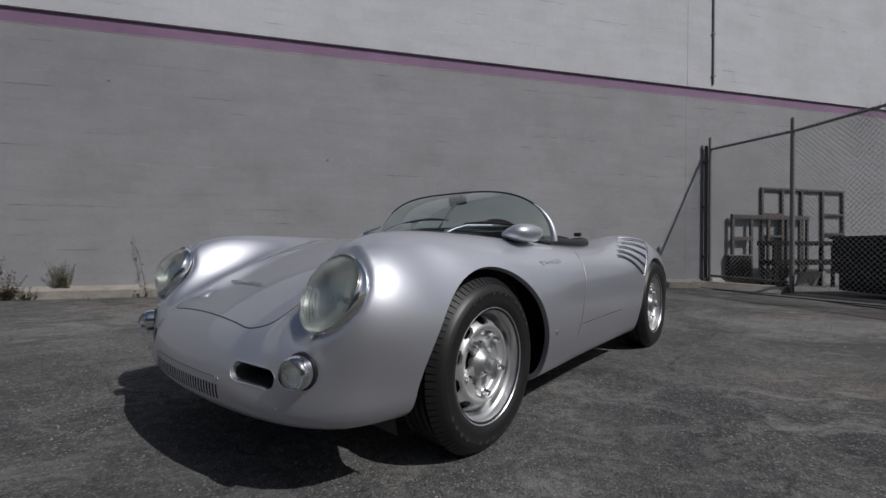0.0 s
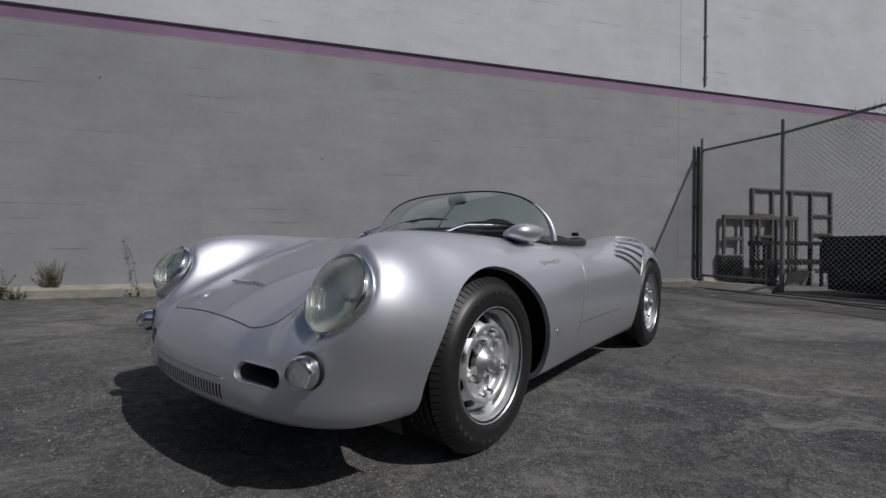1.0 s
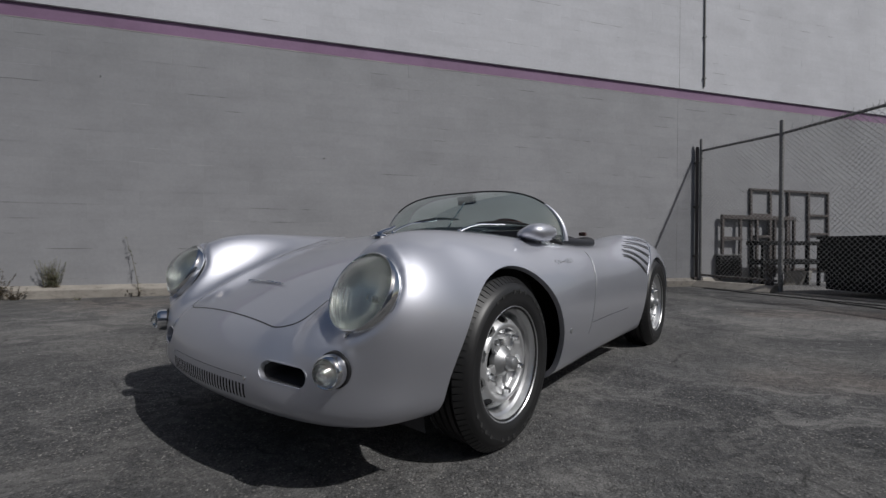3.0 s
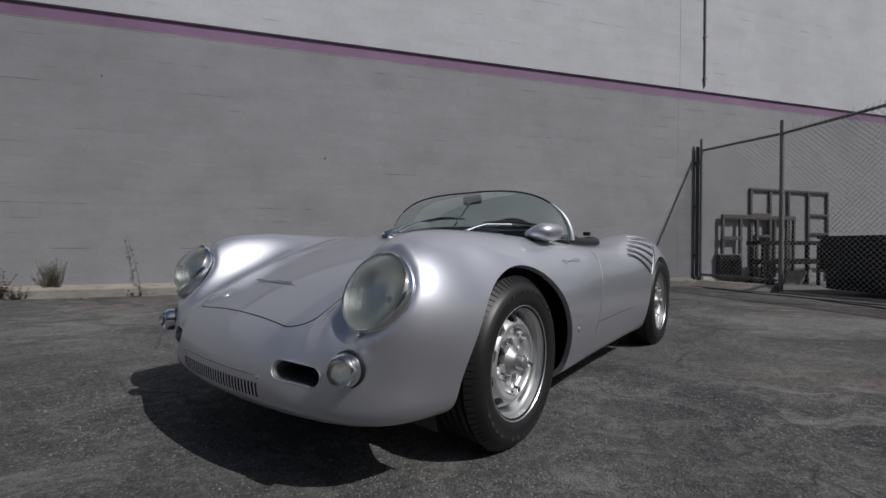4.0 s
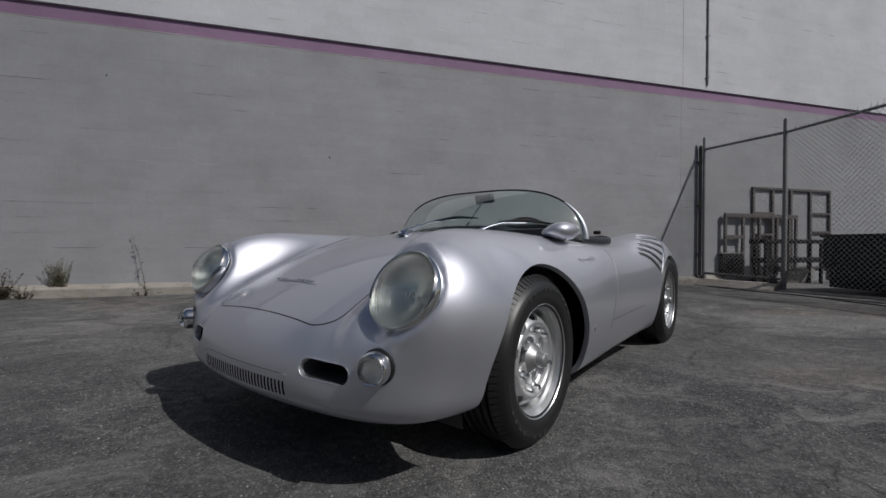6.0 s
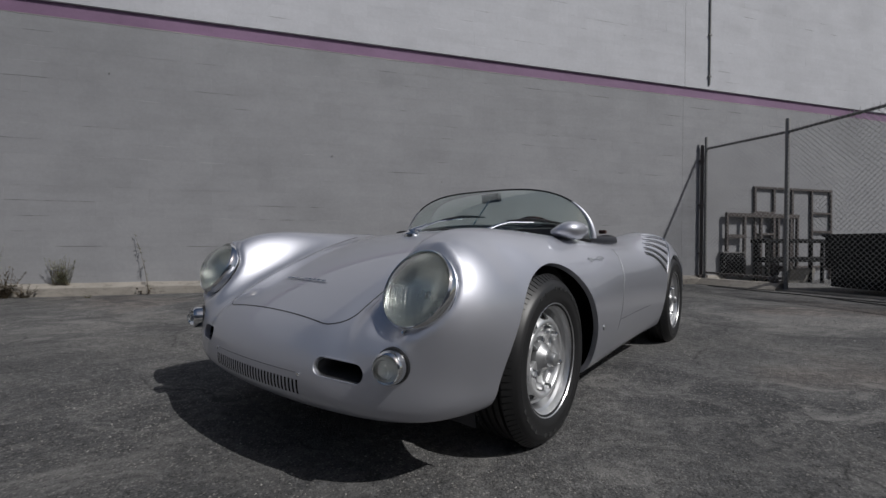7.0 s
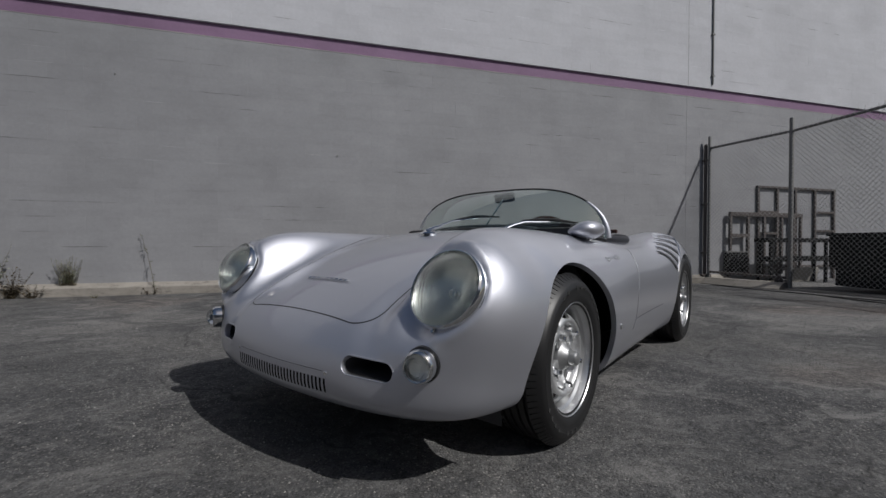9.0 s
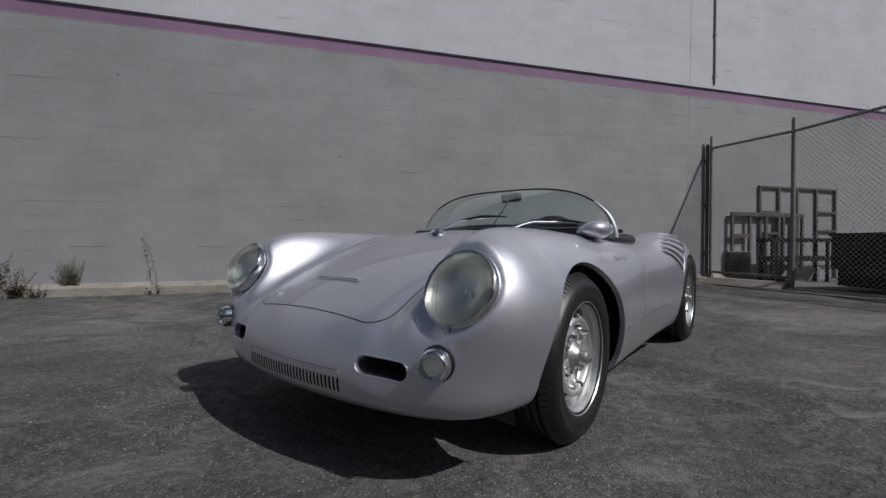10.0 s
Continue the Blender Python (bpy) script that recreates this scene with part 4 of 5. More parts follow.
# ---- mirrors, cockpit, trim ----
def build_wing_mirror():
    thing = empty("wing_mirror")
    thing.parent = car
    thing["label"] = "silver bullet-shaped wing mirror on the door"
    c = Vector((-0.395, 0.648, 0.790))
    m = Matrix.Translation(c) @ pose(0, 0, 0, 0, 0, 12) @ pose(0, 0, 0, 0, -90)
    prof = [(0, 0.085), (0.016, 0.082), (0.029, 0.071), (0.038, 0.050), (0.043, 0.02), (0.045, -0.02), (0.045, -0.055), (0.042, -0.06)]
    bm = lathe(bmesh.new(), [(r, -h) for r, h in prof], 36)
    for v in bm.verts:
        u = v.co.y / 0.045
        blunt = float(quintic((u + 1.1) / 1.5))
        wide = u if u < 0 else u ** 0.75
        v.co = Vector((v.co.x * (0.62 + 0.34 * blunt) + 0.010 * (blunt - 1), 0.045 * wide * 1.7, v.co.z * 1.5))
        v.co = m @ v.co
    part("shell", bm, PAINT, thing)
    part("glass", lathe(bmesh.new(), [(0.036, 0.058), (0, 0.058)], 32, m), CHROME, thing, "mirror glass")
    foot = on_top(-0.42, 0.63)
    part("stem", tube(bmesh.new(), [foot - Vector((0, 0, 0.01)), foot + Vector((0, 0, 0.02)), c - Vector((0, 0, 0.02))], 0.014, 10, taper=[1.6, 1.1, 1]), PAINT, thing)


build_wing_mirror()


def build_inner_mirror():
    thing = empty("rear_view_mirror")
    thing.parent = car
    thing["label"] = "small rear-view mirror on a chrome rod"
    top = Vector((-0.70, 0.05, 0.995))
    part("rod", tube(bmesh.new(), [(-0.60, -0.04, 0.80), top], 0.005, 8), CHROME, thing, "thin chrome rod")
    part("housing", box(bmesh.new(), (-0.012, -0.078, -0.027), (0.012, 0.078, 0.027), 0.008, Matrix.Translation(top) @ pose(0, 0, 0, 0, 10, -18)), BLACK, thing)


build_inner_mirror()


def build_cockpit():
    cx, hl, hw = COCKPIT
    n = 64
    bm = bmesh.new()

    def ring(k, z=None, drop=0.0):
        out = []
        for i in range(n):
            a = 2 * math.pi * i / n
            ca, sa = math.cos(a), math.sin(a)
            x = cx + k * hl * math.copysign(abs(ca) ** (2 / 3), ca)
            y = k * hw * math.copysign(abs(sa) ** (2 / 3), sa)
            zz = z if z is not None else float(top_z(np.array([x]), np.array([abs(y)]))[0]) - drop
            out.append((x, y, zz))
        return out

    rings = [[bm.verts.new(p) for p in r] for r in (ring(1.01, None, 0.02), ring(1.0, None, 0.06), ring(0.99, 0.24), ring(0.9, 0.20))]
    for a, b in zip(rings, rings[1:]):
        for i in range(n):
            bm.faces.new((a[i], a[(i + 1) % n], b[(i + 1) % n], b[i]))
    bm.faces.new(rings[-1])
    part("cockpit_tub", bm, INNER, car, "dark cockpit lining")
    part("cockpit_rim", tube(bmesh.new(), [Vector(p) for p in ring(1.0, None, -0.010)], 0.028, 10, closed=True), NAVY, car, "padded black cockpit edge")
    # dash with its padded top
    bm = box(bmesh.new(), (-0.66, -0.56, 0.55), (-0.50, 0.56, 0.808), 0.03)
    part("dashboard", bm, BLACK, car, "black padded dashboard")
    part("instrument_hood", box(bmesh.new(), (-0.70, 0.10, 0.74), (-0.56, 0.52, 0.838), 0.045), BLACK, car, "black instrument hood")
    for y in (0.30, -0.30):
        seat = empty("seat")
        seat.parent = car
        seat["label"] = "dark navy leather bucket seat"
        part("cushion", box(bmesh.new(), (-1.30, y - 0.22, 0.24), (-0.86, y + 0.22, 0.38), 0.05), NAVY, seat)
        bm = bmesh.new()
        bmesh.ops.create_uvsphere(bm, u_segments=28, v_segments=18, radius=1.0)
        for v in bm.verts:
            v.co = Matrix.Translation((-1.40, y, 0.53)) @ pose(0, 0, 0, 0, -12) @ Vector([math.copysign(abs(c) ** 0.75, c) * k for c, k in zip(v.co, (0.075, 0.22, 0.275))])
        part("backrest", bm, NAVY, seat)
        part("head_roll", box(bmesh.new(), (-1.55, y + 0.11, 0.795), (-1.52, y + 0.16, 0.822), 0.010), LEATHER, seat, "reddish brown leather pad")
    wheel = empty("steering_wheel")
    wheel.parent = car
    wheel.matrix_basis = Matrix.Translation((-0.80, 0.30, 0.705)) @ pose(0, 0, 0, 0, -62, 0)
    wheel["label"] = "dark wooden steering wheel"
    part("rim", tube(bmesh.new(), [(0.185 * math.cos(2 * math.pi * k / 48), 0.185 * math.sin(2 * math.pi * k / 48), 0) for k in range(48)], 0.013, 10, closed=True), WOOD, wheel)
    for k in range(3):
        a = math.radians(90 + 120 * k)
        part("spoke", tube(bmesh.new(), [(0, 0, -0.03), (0.18 * math.cos(a), 0.18 * math.sin(a), 0)], 0.007, 8), STEEL, wheel)
    part("column", tube(bmesh.new(), [(0, 0, -0.03), (0, 0, -0.3)], 0.02, 10), BLACK, wheel)


build_cockpit()


def build_trim():
    # chrome badge row on the lid, and scripts, as plain wavy strokes
    def squiggle(name, place, length, n, amp, thick, label, mat=CHROME):
        pts = []
        for i in range(n * 8 + 1):
            u = i / (n * 8)
            p = place(u * length, amp * math.sin(2 * math.pi * n * u) * (0.6 + 0.4 * math.sin(9 * u + 1)))
            pts.append(p + skin_normal(p) * (thick + 0.0025))
        part(name, tube(bmesh.new(), pts, thick, 6), mat, car, label)

    squiggle("lid_badge", lambda u, v: on_top(0.502 + v * 0.4, -0.155 + u), 0.25, 9, 0.008, 0.0035, "small chrome script badge")
    squiggle("side_badge", lambda u, v: on_side(-0.40 - u, 0.655 + v + 0.03 * u), 0.20, 6, 0.011, 0.0013, "small bright metal script badge", STEEL)
    p = on_top(-0.035, 0.02)
    part("filler_cap", lathe(bmesh.new(), [(0.046, -0.012), (0.046, 0.006), (0.040, 0.013), (0.026, 0.016), (0.018, 0.026), (0, 0.028)], 28, Matrix.Translation(p)), CHROME, car, "small chrome lid catch")
    part("catch_handle", tube(bmesh.new(), [p + Vector((0, 0, 0.022)), p + Vector((-0.02, 0.02, 0.034)), p + Vector((-0.035, 0.045, 0.042)), p + Vector((-0.045, 0.06, 0.054))], 0.008, 8, taper=[1.2, 1, 0.9, 0.7]), CHROME, car, "chrome catch lever")
    p = on_side(-0.47, 0.356)
    part("flank_emblem", lathe(bmesh.new(), [(0.012, -0.003), (0.012, 0.003), (0, 0.004)], 12, axis_pose(p, (0, 1, 0))), STEEL, car, "tiny round emblem")


build_trim()


def build_rear_vents():
    # five slots on the leading shoulder of the rear fender, each under a raised slat, and the lip behind them
    starts = ((-1.73, 0.772), (-1.63, 0.746), (-1.54, 0.720), (-1.47, 0.692), (-1.42, 0.664))
    ends = ((-2.03, 0.752), (-1.965, 0.70), (-1.885, 0.645), (-1.815, 0.588), (-1.765, 0.535))
    for s in (1, -1):
        for (xa, za), (xb, zb) in zip(starts, ends):
            row = []
            for i in range(15):
                u = i / 14
                row.append((xa + (xb - xa) * u, za + (zb - za) * u ** 1.7))
            slot = [on_side(x, z, s) for x, z in row]
            ribbon("vent_slot", slot, 0.009, DARK, 0.001, label="dark engine vent slot")
            slat = [on_side(x, z + 0.013, s) for x, z in row]
            slat = [p + skin_normal(p) * 0.004 for p in slat]
            part("vent_slat", tube(bmesh.new(), slat, 0.0075, 8, taper=[0.3] + [1] * 13 + [0.4]), PAINT, car, "raised silver vent slat")
        lip = [on_side(x, z, s) for x, z in ((-2.05, 0.765), (-1.99, 0.715), (-1.905, 0.65), (-1.835, 0.59), (-1.78, 0.53))]
        lip = [p + skin_normal(p) * 0.003 for p in lip]
        part("vent_lip", tube(bmesh.new(), lip, 0.006, 8, taper=[0.6, 1, 1, 1, 0.4]), CHROME, car, "bright trim behind the vents")


build_rear_vents()


# ---- things behind the fence ----
def wall_thing(name, s, d):
    """An empty on the ground, s along the wall and d before it."""
    w = WALL @ Vector((s, -d, 0))
    w.z = float(ground_z(w.x, w.y))
    m = WALL.copy()
    m.translation = w
    return empty(name, m), w.z


def bar(thing, name, a, b, w, d, mat=None):
    a, b = Vector(a), Vector(b)
    m = axis_pose(a, b - a, (0, 1, 0.001))
    return part(name, box(bmesh.new(), (-w / 2, -d / 2, 0), (w / 2, d / 2, (b - a).length), 0.004, m), mat or RUST, thing)


def build_tall_rack():
    thing, g = wall_thing("steel_rack", 13.95, 0.034)
    xs = (-1.08, -0.52, 0.03, 0.64, 1.26)
    for x in xs:
        bar(thing, "upright", (x + 0.03, 0, 0), (x, 0.004, 2.04), 0.055, 0.045)
    bar(thing, "rail", (-1.11, 0.004, 2.04), (1.29, 0.004, 2.04), 0.05, 0.05)
    for x0, x1, z in ((-1.06, -0.50, 1.50), (0.66, 1.28, 1.52), (0.67, 1.31, 1.10), (-1.01, -0.48, 1.03), (-1.0, 1.3, 0.3)):
        bar(thing, "rail", (x0, 0.002, z), (x1, 0.002, z), 0.05, 0.04)
    return tagged(thing, "tall dark rusty steel frame rack standing by the wall", "rack")


def build_low_rack():
    thing, g = wall_thing("steel_rack", 13.06, 0.086)
    for x in (-1.03, -0.545, -0.08, 0.29, 0.43, 0.80, 1.01):
        bar(thing, "upright", (x, 0, 0.145), (x, 0, 1.47), 0.055, 0.05)
    bar(thing, "rail", (-1.06, -0.002, 1.43), (1.04, -0.002, 1.43), 0.09, 0.055)
    bar(thing, "rail", (-1.06, -0.002, 0.98), (-0.51, -0.002, 0.98), 0.08, 0.055)
    bar(thing, "rail", (-0.1, -0.002, 1.03), (0.29, -0.002, 1.03), 0.05, 0.04)
    part("panel", box(bmesh.new(), (0.27, 0.01, 0.18), (0.43, 0.03, 1.36), 0.003), RUST, thing, "dark sheet panel")
    return tagged(thing, "low dark steel frame rack with thick rails", "rack")


def build_crate():
    thing, g = wall_thing("steel_crate", 12.18, 0.12)
    part("body", box(bmesh.new(), (-0.25, 0.0, 0.20), (0.31, 0.10, 0.62), 0.01), TRAILER, thing)
    part("lid", box(bmesh.new(), (-0.27, -0.01, 0.622), (0.33, 0.105, 0.65), 0.006), GALV, thing, "grey metal lid")
    for x in (-0.22, 0.27):
        for y in (0.025, 0.08):
            bar(thing, "leg", (x, y, 0.1), (x, y, 0.21), 0.04, 0.03)
    return tagged(thing, "dark metal crate set on the kerb", "crate")


def build_bench():
    thing, g = wall_thing("steel_bench", 13.15, 0.55)
    bar(thing, "top_beam", (-0.87, 0, 0.88), (0.9, 0, 0.88), 0.085, 0.30, TRAILER)
    bar(thing, "low_beam", (-0.80, 0, 0.50), (0.9, 0, 0.50), 0.10, 0.30, TRAILER)
    for x in (-0.76, 0.80):
        for y in (-0.11, 0.11):
            bar(thing, "leg", (x, y, 0), (x, y, 0.84), 0.05, 0.05, TRAILER)
    return tagged(thing, "dark heavy steel bench with two long beams", "bench")


def build_board():
    thing, g = wall_thing("pale_board", 13.75, 0.38)
    bm = box(bmesh.new(), (-0.40, -0.02, 0.0), (0.34, 0.02, 0.30), 0.004, pose(0, 0, 0, 12))
    part("sheet", bm, CONCRETE, thing)
    return tagged(thing, "pale sheet of board leaning by the wall", "board")


def build_trailer():
    thing = empty("utility_trailer", pose(8.56, 4.19, float(ground_z(8.3, 4.4)), 0, 0, -3.5))
    L, W, h0, h1 = 1.04, 1.36, 0.36, 0.875
    part("floor", box(bmesh.new(), (-L, -W, h0 - 0.04), (L, W, h0), 0.005), RUST, thing)
    for s in (-1, 1):
        part("side_panel", box(bmesh.new(), (-L, s * W - 0.02, h0 + 0.002), (L, s * W + 0.02, h1), 0.006), TRAILER, thing)
        part("end_panel", box(bmesh.new(), (s * L - 0.02, -W + 0.022, h0 + 0.002), (s * L + 0.02, W - 0.022, h1), 0.006), TRAILER, thing)
        part("top_rail", box(bmesh.new(), (-L - 0.04, s * W - 0.04, h1 + 0.001), (L + 0.04, s * W + 0.04, h1 + 0.05), 0.01), TRAILER, thing)
        for k in range(6):
            x = -L + 0.1 + k * (2 * L - 0.2) / 5
            part("rib", box(bmesh.new(), (x - 0.025, s * (W + 0.04) - 0.02, h0 - 0.03), (x + 0.025, s * (W + 0.04) + 0.02, h1), 0.004), TRAILER, thing)
        part("end_rail", box(bmesh.new(), (s * L - 0.04, -W + 0.042, h1 + 0.001), (s * L + 0.04, W - 0.042, h1 + 0.05), 0.01), TRAILER, thing)
        part("chassis_beam", box(bmesh.new(), (-L, s * 0.6 - 0.05, h0 - 0.16), (L, s * 0.6 + 0.05, h0 - 0.041), 0.006), RUST, thing)
        for x in (-0.35, 0.35):
            w = lathe(bmesh.new(), [(0.15, -0.07), (0.26, -0.09), (0.29, -0.05), (0.29, 0.05), (0.26, 0.09), (0.15, 0.07)], 32, pose(x, s * 0.80, 0.29, 90))
            part("wheel", w, RUBBER, thing, "black tyre")
    # black sheet added to fill the dark space below the bed
    part("underside_sheet", box(bmesh.new(), (-L - 0.015, -W + 0.1, 0.06), (-L + 0.0, W - 0.1, h0 + 0.03), 0.005), TRAILER, thing)
    return tagged(thing, "black steel utility trailer parked behind the fence", "trailer")


build_tall_rack()
build_low_rack()
build_crate()
build_bench()
build_board()
build_trailer()


def build_fence_kerb(m, length, high, wide):
    bm = bmesh.new()
    rows = []
    for k in range(21):
        y = -(length + 0.06) * k / 20
        at = m @ Vector((0, y, 0))
        g = float(ground_z(at.x, at.y))
        rows.append([bm.verts.new((x + random.uniform(-.006, .006), y, g + z)) for x, z in ((-wide, -0.1), (-wide, 0.012), (-0.10, high), (0.11, high), (0.13, -0.1))])
    for a, b in zip(rows, rows[1:]):
        for i in range(4):
            bm.faces.new((a[i], a[i + 1], b[i + 1], b[i]))
    bm.faces.new(rows[0])
    bm.faces.new(rows[-1])
    ob = part("fence_kerb", bm, KERB, angle=14)
    ob.matrix_world = m
    return tagged(ob, "low pale concrete strip under the fence", "kerb", kind="structure")


for (at, length), cut, high, wide in zip(FENCE_RUNS, (0.10, 0.0), (0.12, 0.02), (0.26, 0.13)):
    build_fence_kerb(at, length - cut, high, wide)


def build_ground_line(points, r, label):
    pts = []
    for (xa, ya), (xb, yb) in zip(points, points[1:]):
        for i in range(12):
            u = i / 12
            x, y = xa + (xb - xa) * u, ya + (yb - ya) * u
            x += 0.02 * math.sin(4 * y)
            pts.append((x, y, float(ground_z(x, y)) + r * 0.6))
    thing = part("cable", tube(bmesh.new(), pts, r, 6), BLACK)
    return tagged(thing, label, "cable")


# thin black tubes that draw two dark lines on the ground
build_ground_line([(6.58, 6.95), (6.58, 6.58), (6.50, 5.13), (6.16, 3.97), (5.9, 3.2), (5.8, 2.4)], 0.010, "thin black line along the asphalt by the fence")
build_ground_line([(6.46, 5.1), (6.50, 4.3), (6.42, 3.4), (6.42, 2.4)], 0.008, "thin black line along the asphalt by the fence")


# ---- weeds ----
def leaf_material(name, a, b):
    m = material(name, a, 0.7)
    n = noise_node(m, 14, 3)
    wire(m, ramp(m, n.outputs["Fac"], [(0.35, a), (0.65, b)]), "Base Color")
    return m


GREEN = leaf_material("weed_green", (0.20, 0.22, 0.13), (0.40, 0.41, 0.28))
STRAW = leaf_material("weed_straw", (0.06, 0.045, 0.03), (0.16, 0.13, 0.085))


def add_leaf(bm, at, direction, length, width):
    d = direction.normalized()
    s = d.cross(Vector((0.3, 0.5, 1))).normalized() * width
    up = s.cross(d).normalized()
    a, b, c, e = at, at + d * length * 0.5 + s + up * width * 0.3, at + d * length, at + d * length * 0.5 - s + up * width * 0.3
    bm.faces.new([bm.verts.new(p) for p in (a, b, c)])
    bm.faces.new([bm.verts.new(p) for p in (a, c, e)])


def build_weed(s, d, z, stems, height, spread, leaf, leaves, mat, label, lean=0.0, foot=0.2, back=0.0):
    rng = random.Random(int(s * 100) + stems)
    w = WALL @ Vector((s, -d, z))
    w.z = z + float(ground_z(w.x, w.y))
    m = WALL.copy()
    m.translation = w
    thing = empty("weed", m)
    stalk, crown = bmesh.new(), bmesh.new()
    for k in range(stems):
        h = height * rng.uniform(0.35, 1.0) if stems > 1 else height
        tip = Vector((rng.uniform(-spread, spread) + lean, rng.uniform(-spread, 0.3 * spread) * 0.6 + back, h))
        root = Vector((rng.uniform(-foot, foot) * spread, rng.uniform(-.1, .1) * spread, -0.01))
        pts = []
        for i in range(9):
            u = i / 8
            p = root.lerp(tip, u)
            p.x += 0.03 * math.sin(3 * u + k) * h
            pts.append(p)
        tube(stalk, pts, 0.0045 if stems == 1 else 0.003, 5, taper=[1 - 0.8 * i / 8 for i in range(9)])
        for j in range(leaves):
            u = rng.uniform(0.08, 1.0)
            p = pts[min(8, int(u * 8))].lerp(pts[min(8, int(u * 8) + 1)], rng.random())
            a = rng.uniform(0, 2 * math.pi)
            add_leaf(crown, p, Vector((math.cos(a), math.sin(a), rng.uniform(-0.2, 0.8))), leaf * rng.uniform(0.5, 1.2) * (1.2 - 0.6 * u), leaf * 0.2)
    part("stem_tuft", stalk, STRAW, thing)["kind"] = "stuff"
    part("foliage", crown, mat, thing, smooth=False)["kind"] = "stuff"
    return tagged(thing, label, "weed")


build_weed(1.57, 0.15, 0.0, 1, 0.86, 0.01, 0.045, 46, GREEN, "tall thin weed growing at the kerb", lean=-0.22, back=0.11)
build_weed(1.52, 0.16, 0.0, 2, 0.17, 0.10, 0.05, 14, STRAW, "small dry weed sprout at the kerb")
build_weed(0.53, 0.06, 0.155, 44, 0.40, 0.17, 0.024, 34, GREEN, "bushy green weed growing on the kerb", foot=0.5)
build_weed(-0.02, 0.17, 0.0, 22, 0.42, 0.24, 0.045, 22, STRAW, "dry brown weed clump at the kerb")
build_weed(-0.34, 0.14, 0.0, 34, 0.72, 0.30, 0.045, 34, GREEN, "green and dry weed clump at the kerb")
build_weed(0.2, 0.19, 0.0, 14, 0.20, 0.16, 0.04, 14, STRAW, "low dry weeds at the kerb")
build_weed(0.95, 0.35, 0.0, 9, 0.05, 0.07, 0.025, 6, GREEN, "tiny green weeds in an asphalt crack")


# ---- loose stone chips ----
def build_chips():
    rng = np.random.default_rng(4)
    n = 8500
    r = 0.7 + 5.2 * rng.random(n) ** 1.3
    a = np.radians(rng.uniform(20, 150, n))
    x, y = -0.1 + r * np.cos(a) * 1.1, r * np.sin(a)
    size = rng.uniform(0.0014, 0.0048, n) * (0.75 + 0.12 * r)
    corner = np.array([(1, 0, 0), (0, 1, 0), (-1, 0, 0), (0, -1, 0), (0, 0, 0.9), (0, 0, -0.5)])
    tri = np.array([(0, 1, 4), (1, 2, 4), (2, 3, 4), (3, 0, 4), (1, 0, 5), (2, 1, 5), (3, 2, 5), (0, 3, 5)])
    jit = rng.uniform(0.6, 1.4, (n, 6, 3))
    t = rng.uniform(0, 6.28, n)
    c = corner[None] * jit * size[:, None, None]
    rx = c[..., 0] * np.cos(t)[:, None] - c[..., 1] * np.sin(t)[:, None]
    ry = c[..., 0] * np.sin(t)[:, None] + c[..., 1] * np.cos(t)[:, None]
    v = np.stack([rx + x[:, None], ry + y[:, None], c[..., 2] + (ground_z(x, y) + size * 0.2)[:, None]], -1).reshape(-1, 3)
    f = (tri[None] + 6 * np.arange(n)[:, None, None]).reshape(-1, 3)
    m = material("stone_chip", (0.2, 0.19, 0.18), 0.8)
    geo = m.node_tree.nodes.new("ShaderNodeNewGeometry")
    wire(m, ramp(m, geo.outputs["Random Per Island"], [(0.0, (0.07, 0.07, 0.07)), (0.6, (0.17, 0.165, 0.155)), (0.9, (0.26, 0.25, 0.235)), (1.0, (0.38, 0.37, 0.35))]), "Base Color")
    ob = raw_part("stone_chips", v, f, m, smooth=False)
    return tagged(ob, "loose pale stone chips on the asphalt", "gravel", kind="stuff")


build_chips()


# ---- painted concrete blocks of the wall ----
def vary_by(mat, socket_node, output):
    """A slight tone shift from block to block."""
    nt = mat.node_tree
    b = nt.nodes["Principled BSDF"]
    src = b.inputs["Base Color"].links[0].from_socket
    info = nt.nodes.new(socket_node)
    tone = ramp(mat, info.outputs[output], [(0.0, 0.972), (1.0, 1.025)])
    wire(mat, mix(mat, src, tone, 1.0, "MULTIPLY"), "Base Color")


BLOCK_LOW = wall_paint("grey_block_paint", (0.298, 0.30, 0.313), 0.9, 0.75, LEDGE - 0.192)
vary_by(BLOCK_LOW, "ShaderNodeObjectInfo", "Random")
REST_LOW = wall_paint("grey_block_paint_far", (0.298, 0.30, 0.313), 0.9, 0.75, LEDGE - 0.192)
vary_by(REST_LOW, "ShaderNodeNewGeometry", "Random Per Island")
REST_TOP = wall_paint("white_block_paint_far", (0.545, 0.55, 0.58), 0.93, 0.4, LEDGE + 0.003)
vary_by(REST_TOP, "ShaderNodeNewGeometry", "Random Per Island")


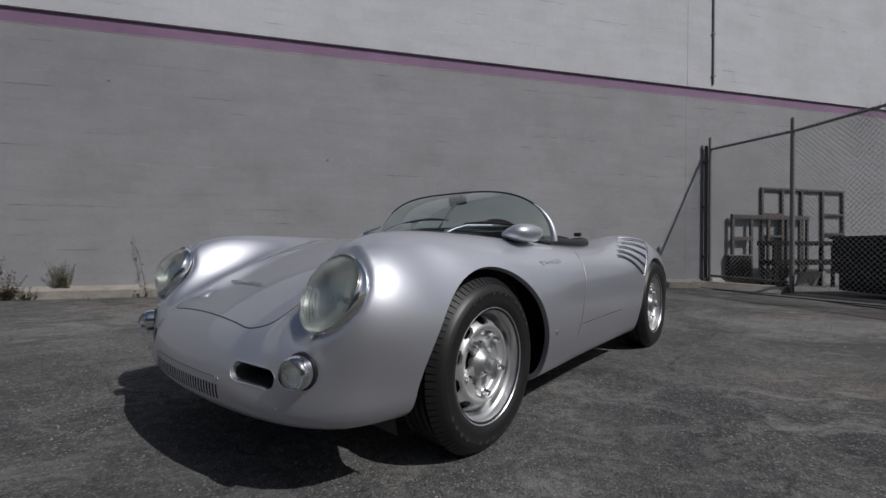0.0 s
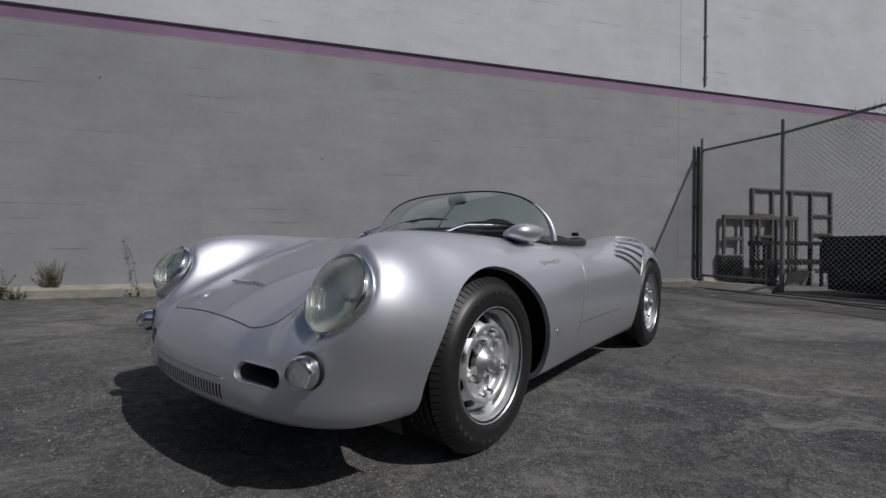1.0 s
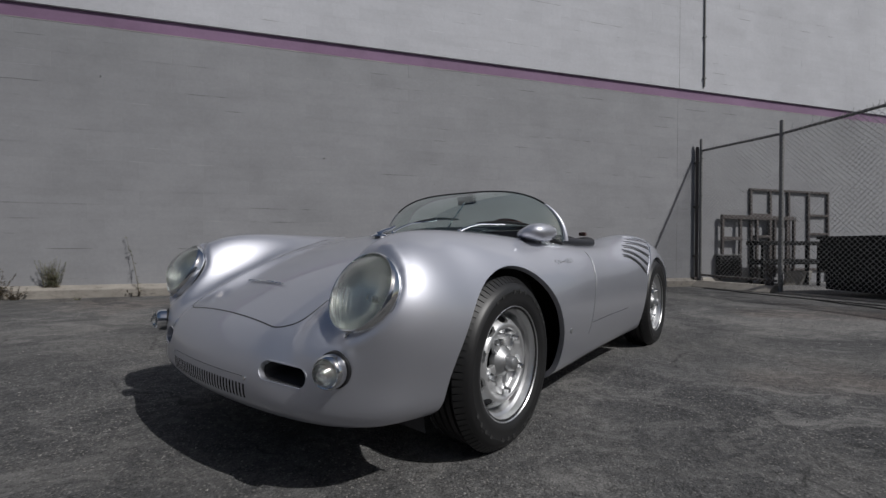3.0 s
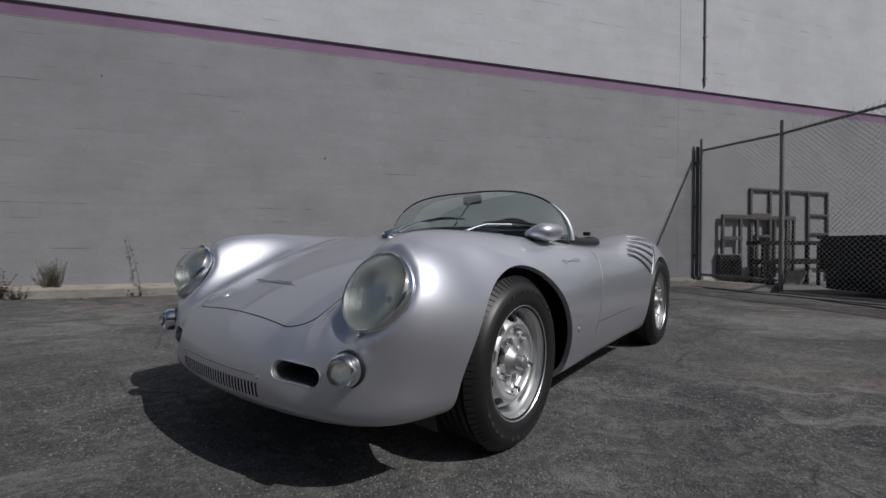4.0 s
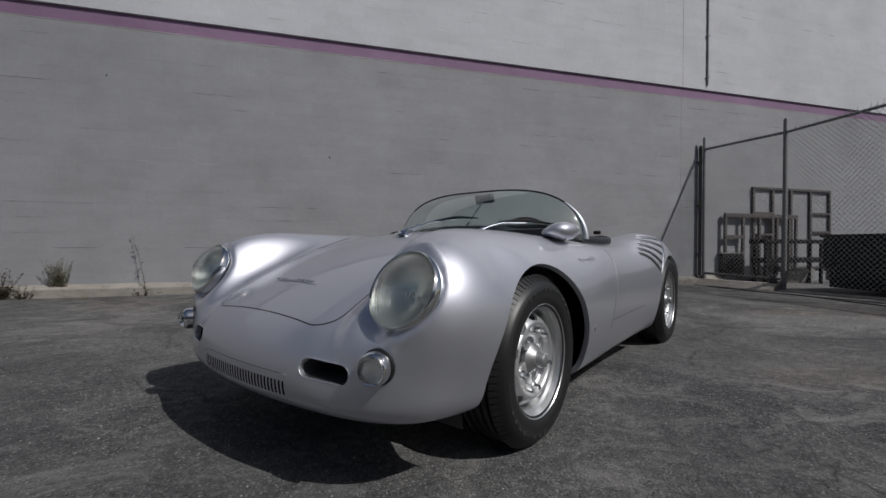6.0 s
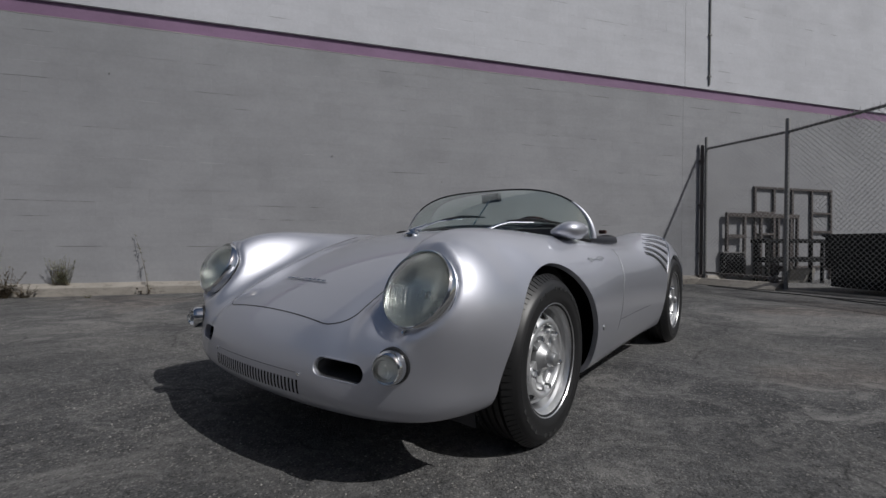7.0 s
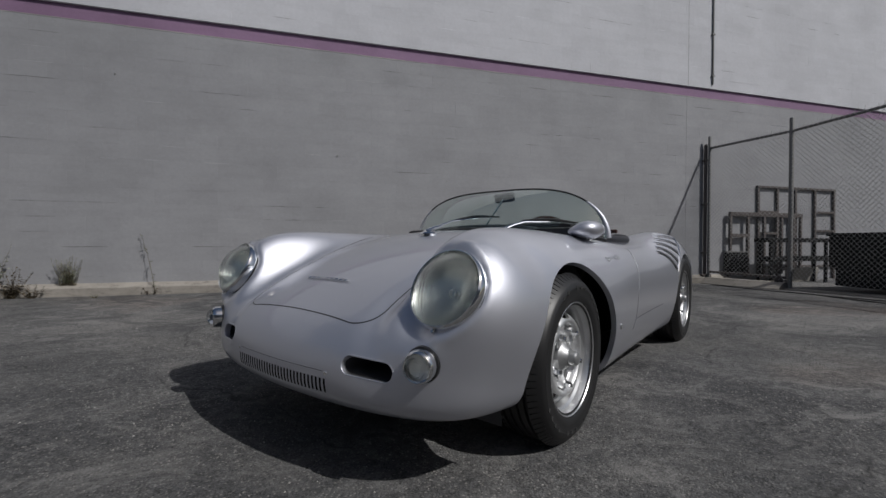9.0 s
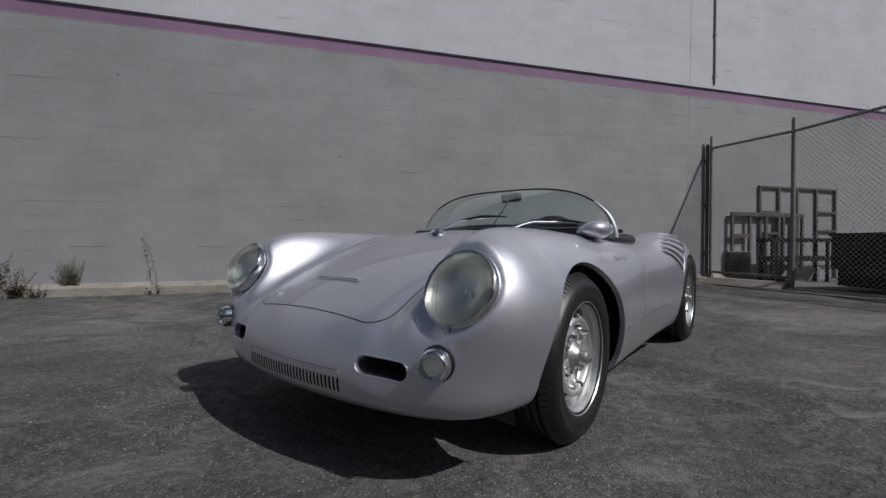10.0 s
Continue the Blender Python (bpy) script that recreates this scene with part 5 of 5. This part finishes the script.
def block_shape(w, h, depth, b=0.001):
    """Front face with softened edges, open at the back."""
    v = [(b, -depth, b), (w - b, -depth, b), (w - b, -depth, h - b), (b, -depth, h - b), (0, -depth + 0.0003, 0), (w, -depth + 0.0003, 0), (w, -depth + 0.0003, h), (0, -depth + 0.0003, h), (0, 0.004, 0), (w, 0.004, 0), (w, 0.004, h), (0, 0.004, h)]
    f = [(0, 1, 2, 3)]
    for k in range(4):
        j = (k + 1) % 4
        f += [(4 + k, 4 + j, j, k), (8 + k, 8 + j, 4 + j, 4 + k)]
    return v, f


def build_blocks():
    rng = random.Random(8)
    H, W, gap = 0.2035, 0.4064, 0.0005
    top = LEDGE - 0.192
    wall = bpy.data.objects["wall_north"]
    shapes = []
    for k in range(4):
        v, f = block_shape(W - gap, H - gap, (0.0030, 0.0031, 0.0032, 0.0044)[k])
        me = bpy.data.meshes.new("block")
        me.from_pydata(v, [], f)
        me.materials.append(BLOCK_LOW)
        shapes.append(me)
    rest_v, rest_f = [], []
    rows = int((top - 0.02) / H)
    count = 0
    for r in range(rows):
        z = top - (r + 1) * H
        s = -6.0 + (W / 2 if r % 2 else 0)
        while s < 20:
            near = 3.2 < s < 10.4 and count < 300
            if near:
                ob = new("block", shapes[rng.choice((0, 0, 0, 1, 1, 1, 2, 2, 2, 2, 3))])
                ob.parent = wall
                ob.location = (s, 0, z)
                count += 1
            else:
                v, f = block_shape(W - gap, H - gap, 0.0030 + 0.0016 * rng.random() ** 7)
                i = len(rest_v)
                rest_v += [(a + s, b, c + z) for a, b, c in v]
                rest_f += [tuple(i + q for q in g) for g in f]
            s += W
    ob = raw_part("blocks", rest_v, rest_f, REST_LOW, wall, smooth=False)
    ob["kind"] = "stuff"
    rest_v, rest_f = [], []
    for r in range(16):
        z = LEDGE + 0.003 + r * H
        s = -6.0 + (W / 2 if r % 2 else 0)
        while s < 20:
            v, f = block_shape(W - gap, H - gap, 0.0030 + 0.0016 * rng.random() ** 7)
            i = len(rest_v)
            rest_v += [(a + s, b - 0.034, c + z) for a, b, c in v]
            rest_f += [tuple(i + q for q in g) for g in f]
            s += W
    ob = raw_part("blocks", rest_v, rest_f, REST_TOP, bpy.data.objects["wall_upper"], smooth=False)
    ob["kind"] = "stuff"


build_blocks()
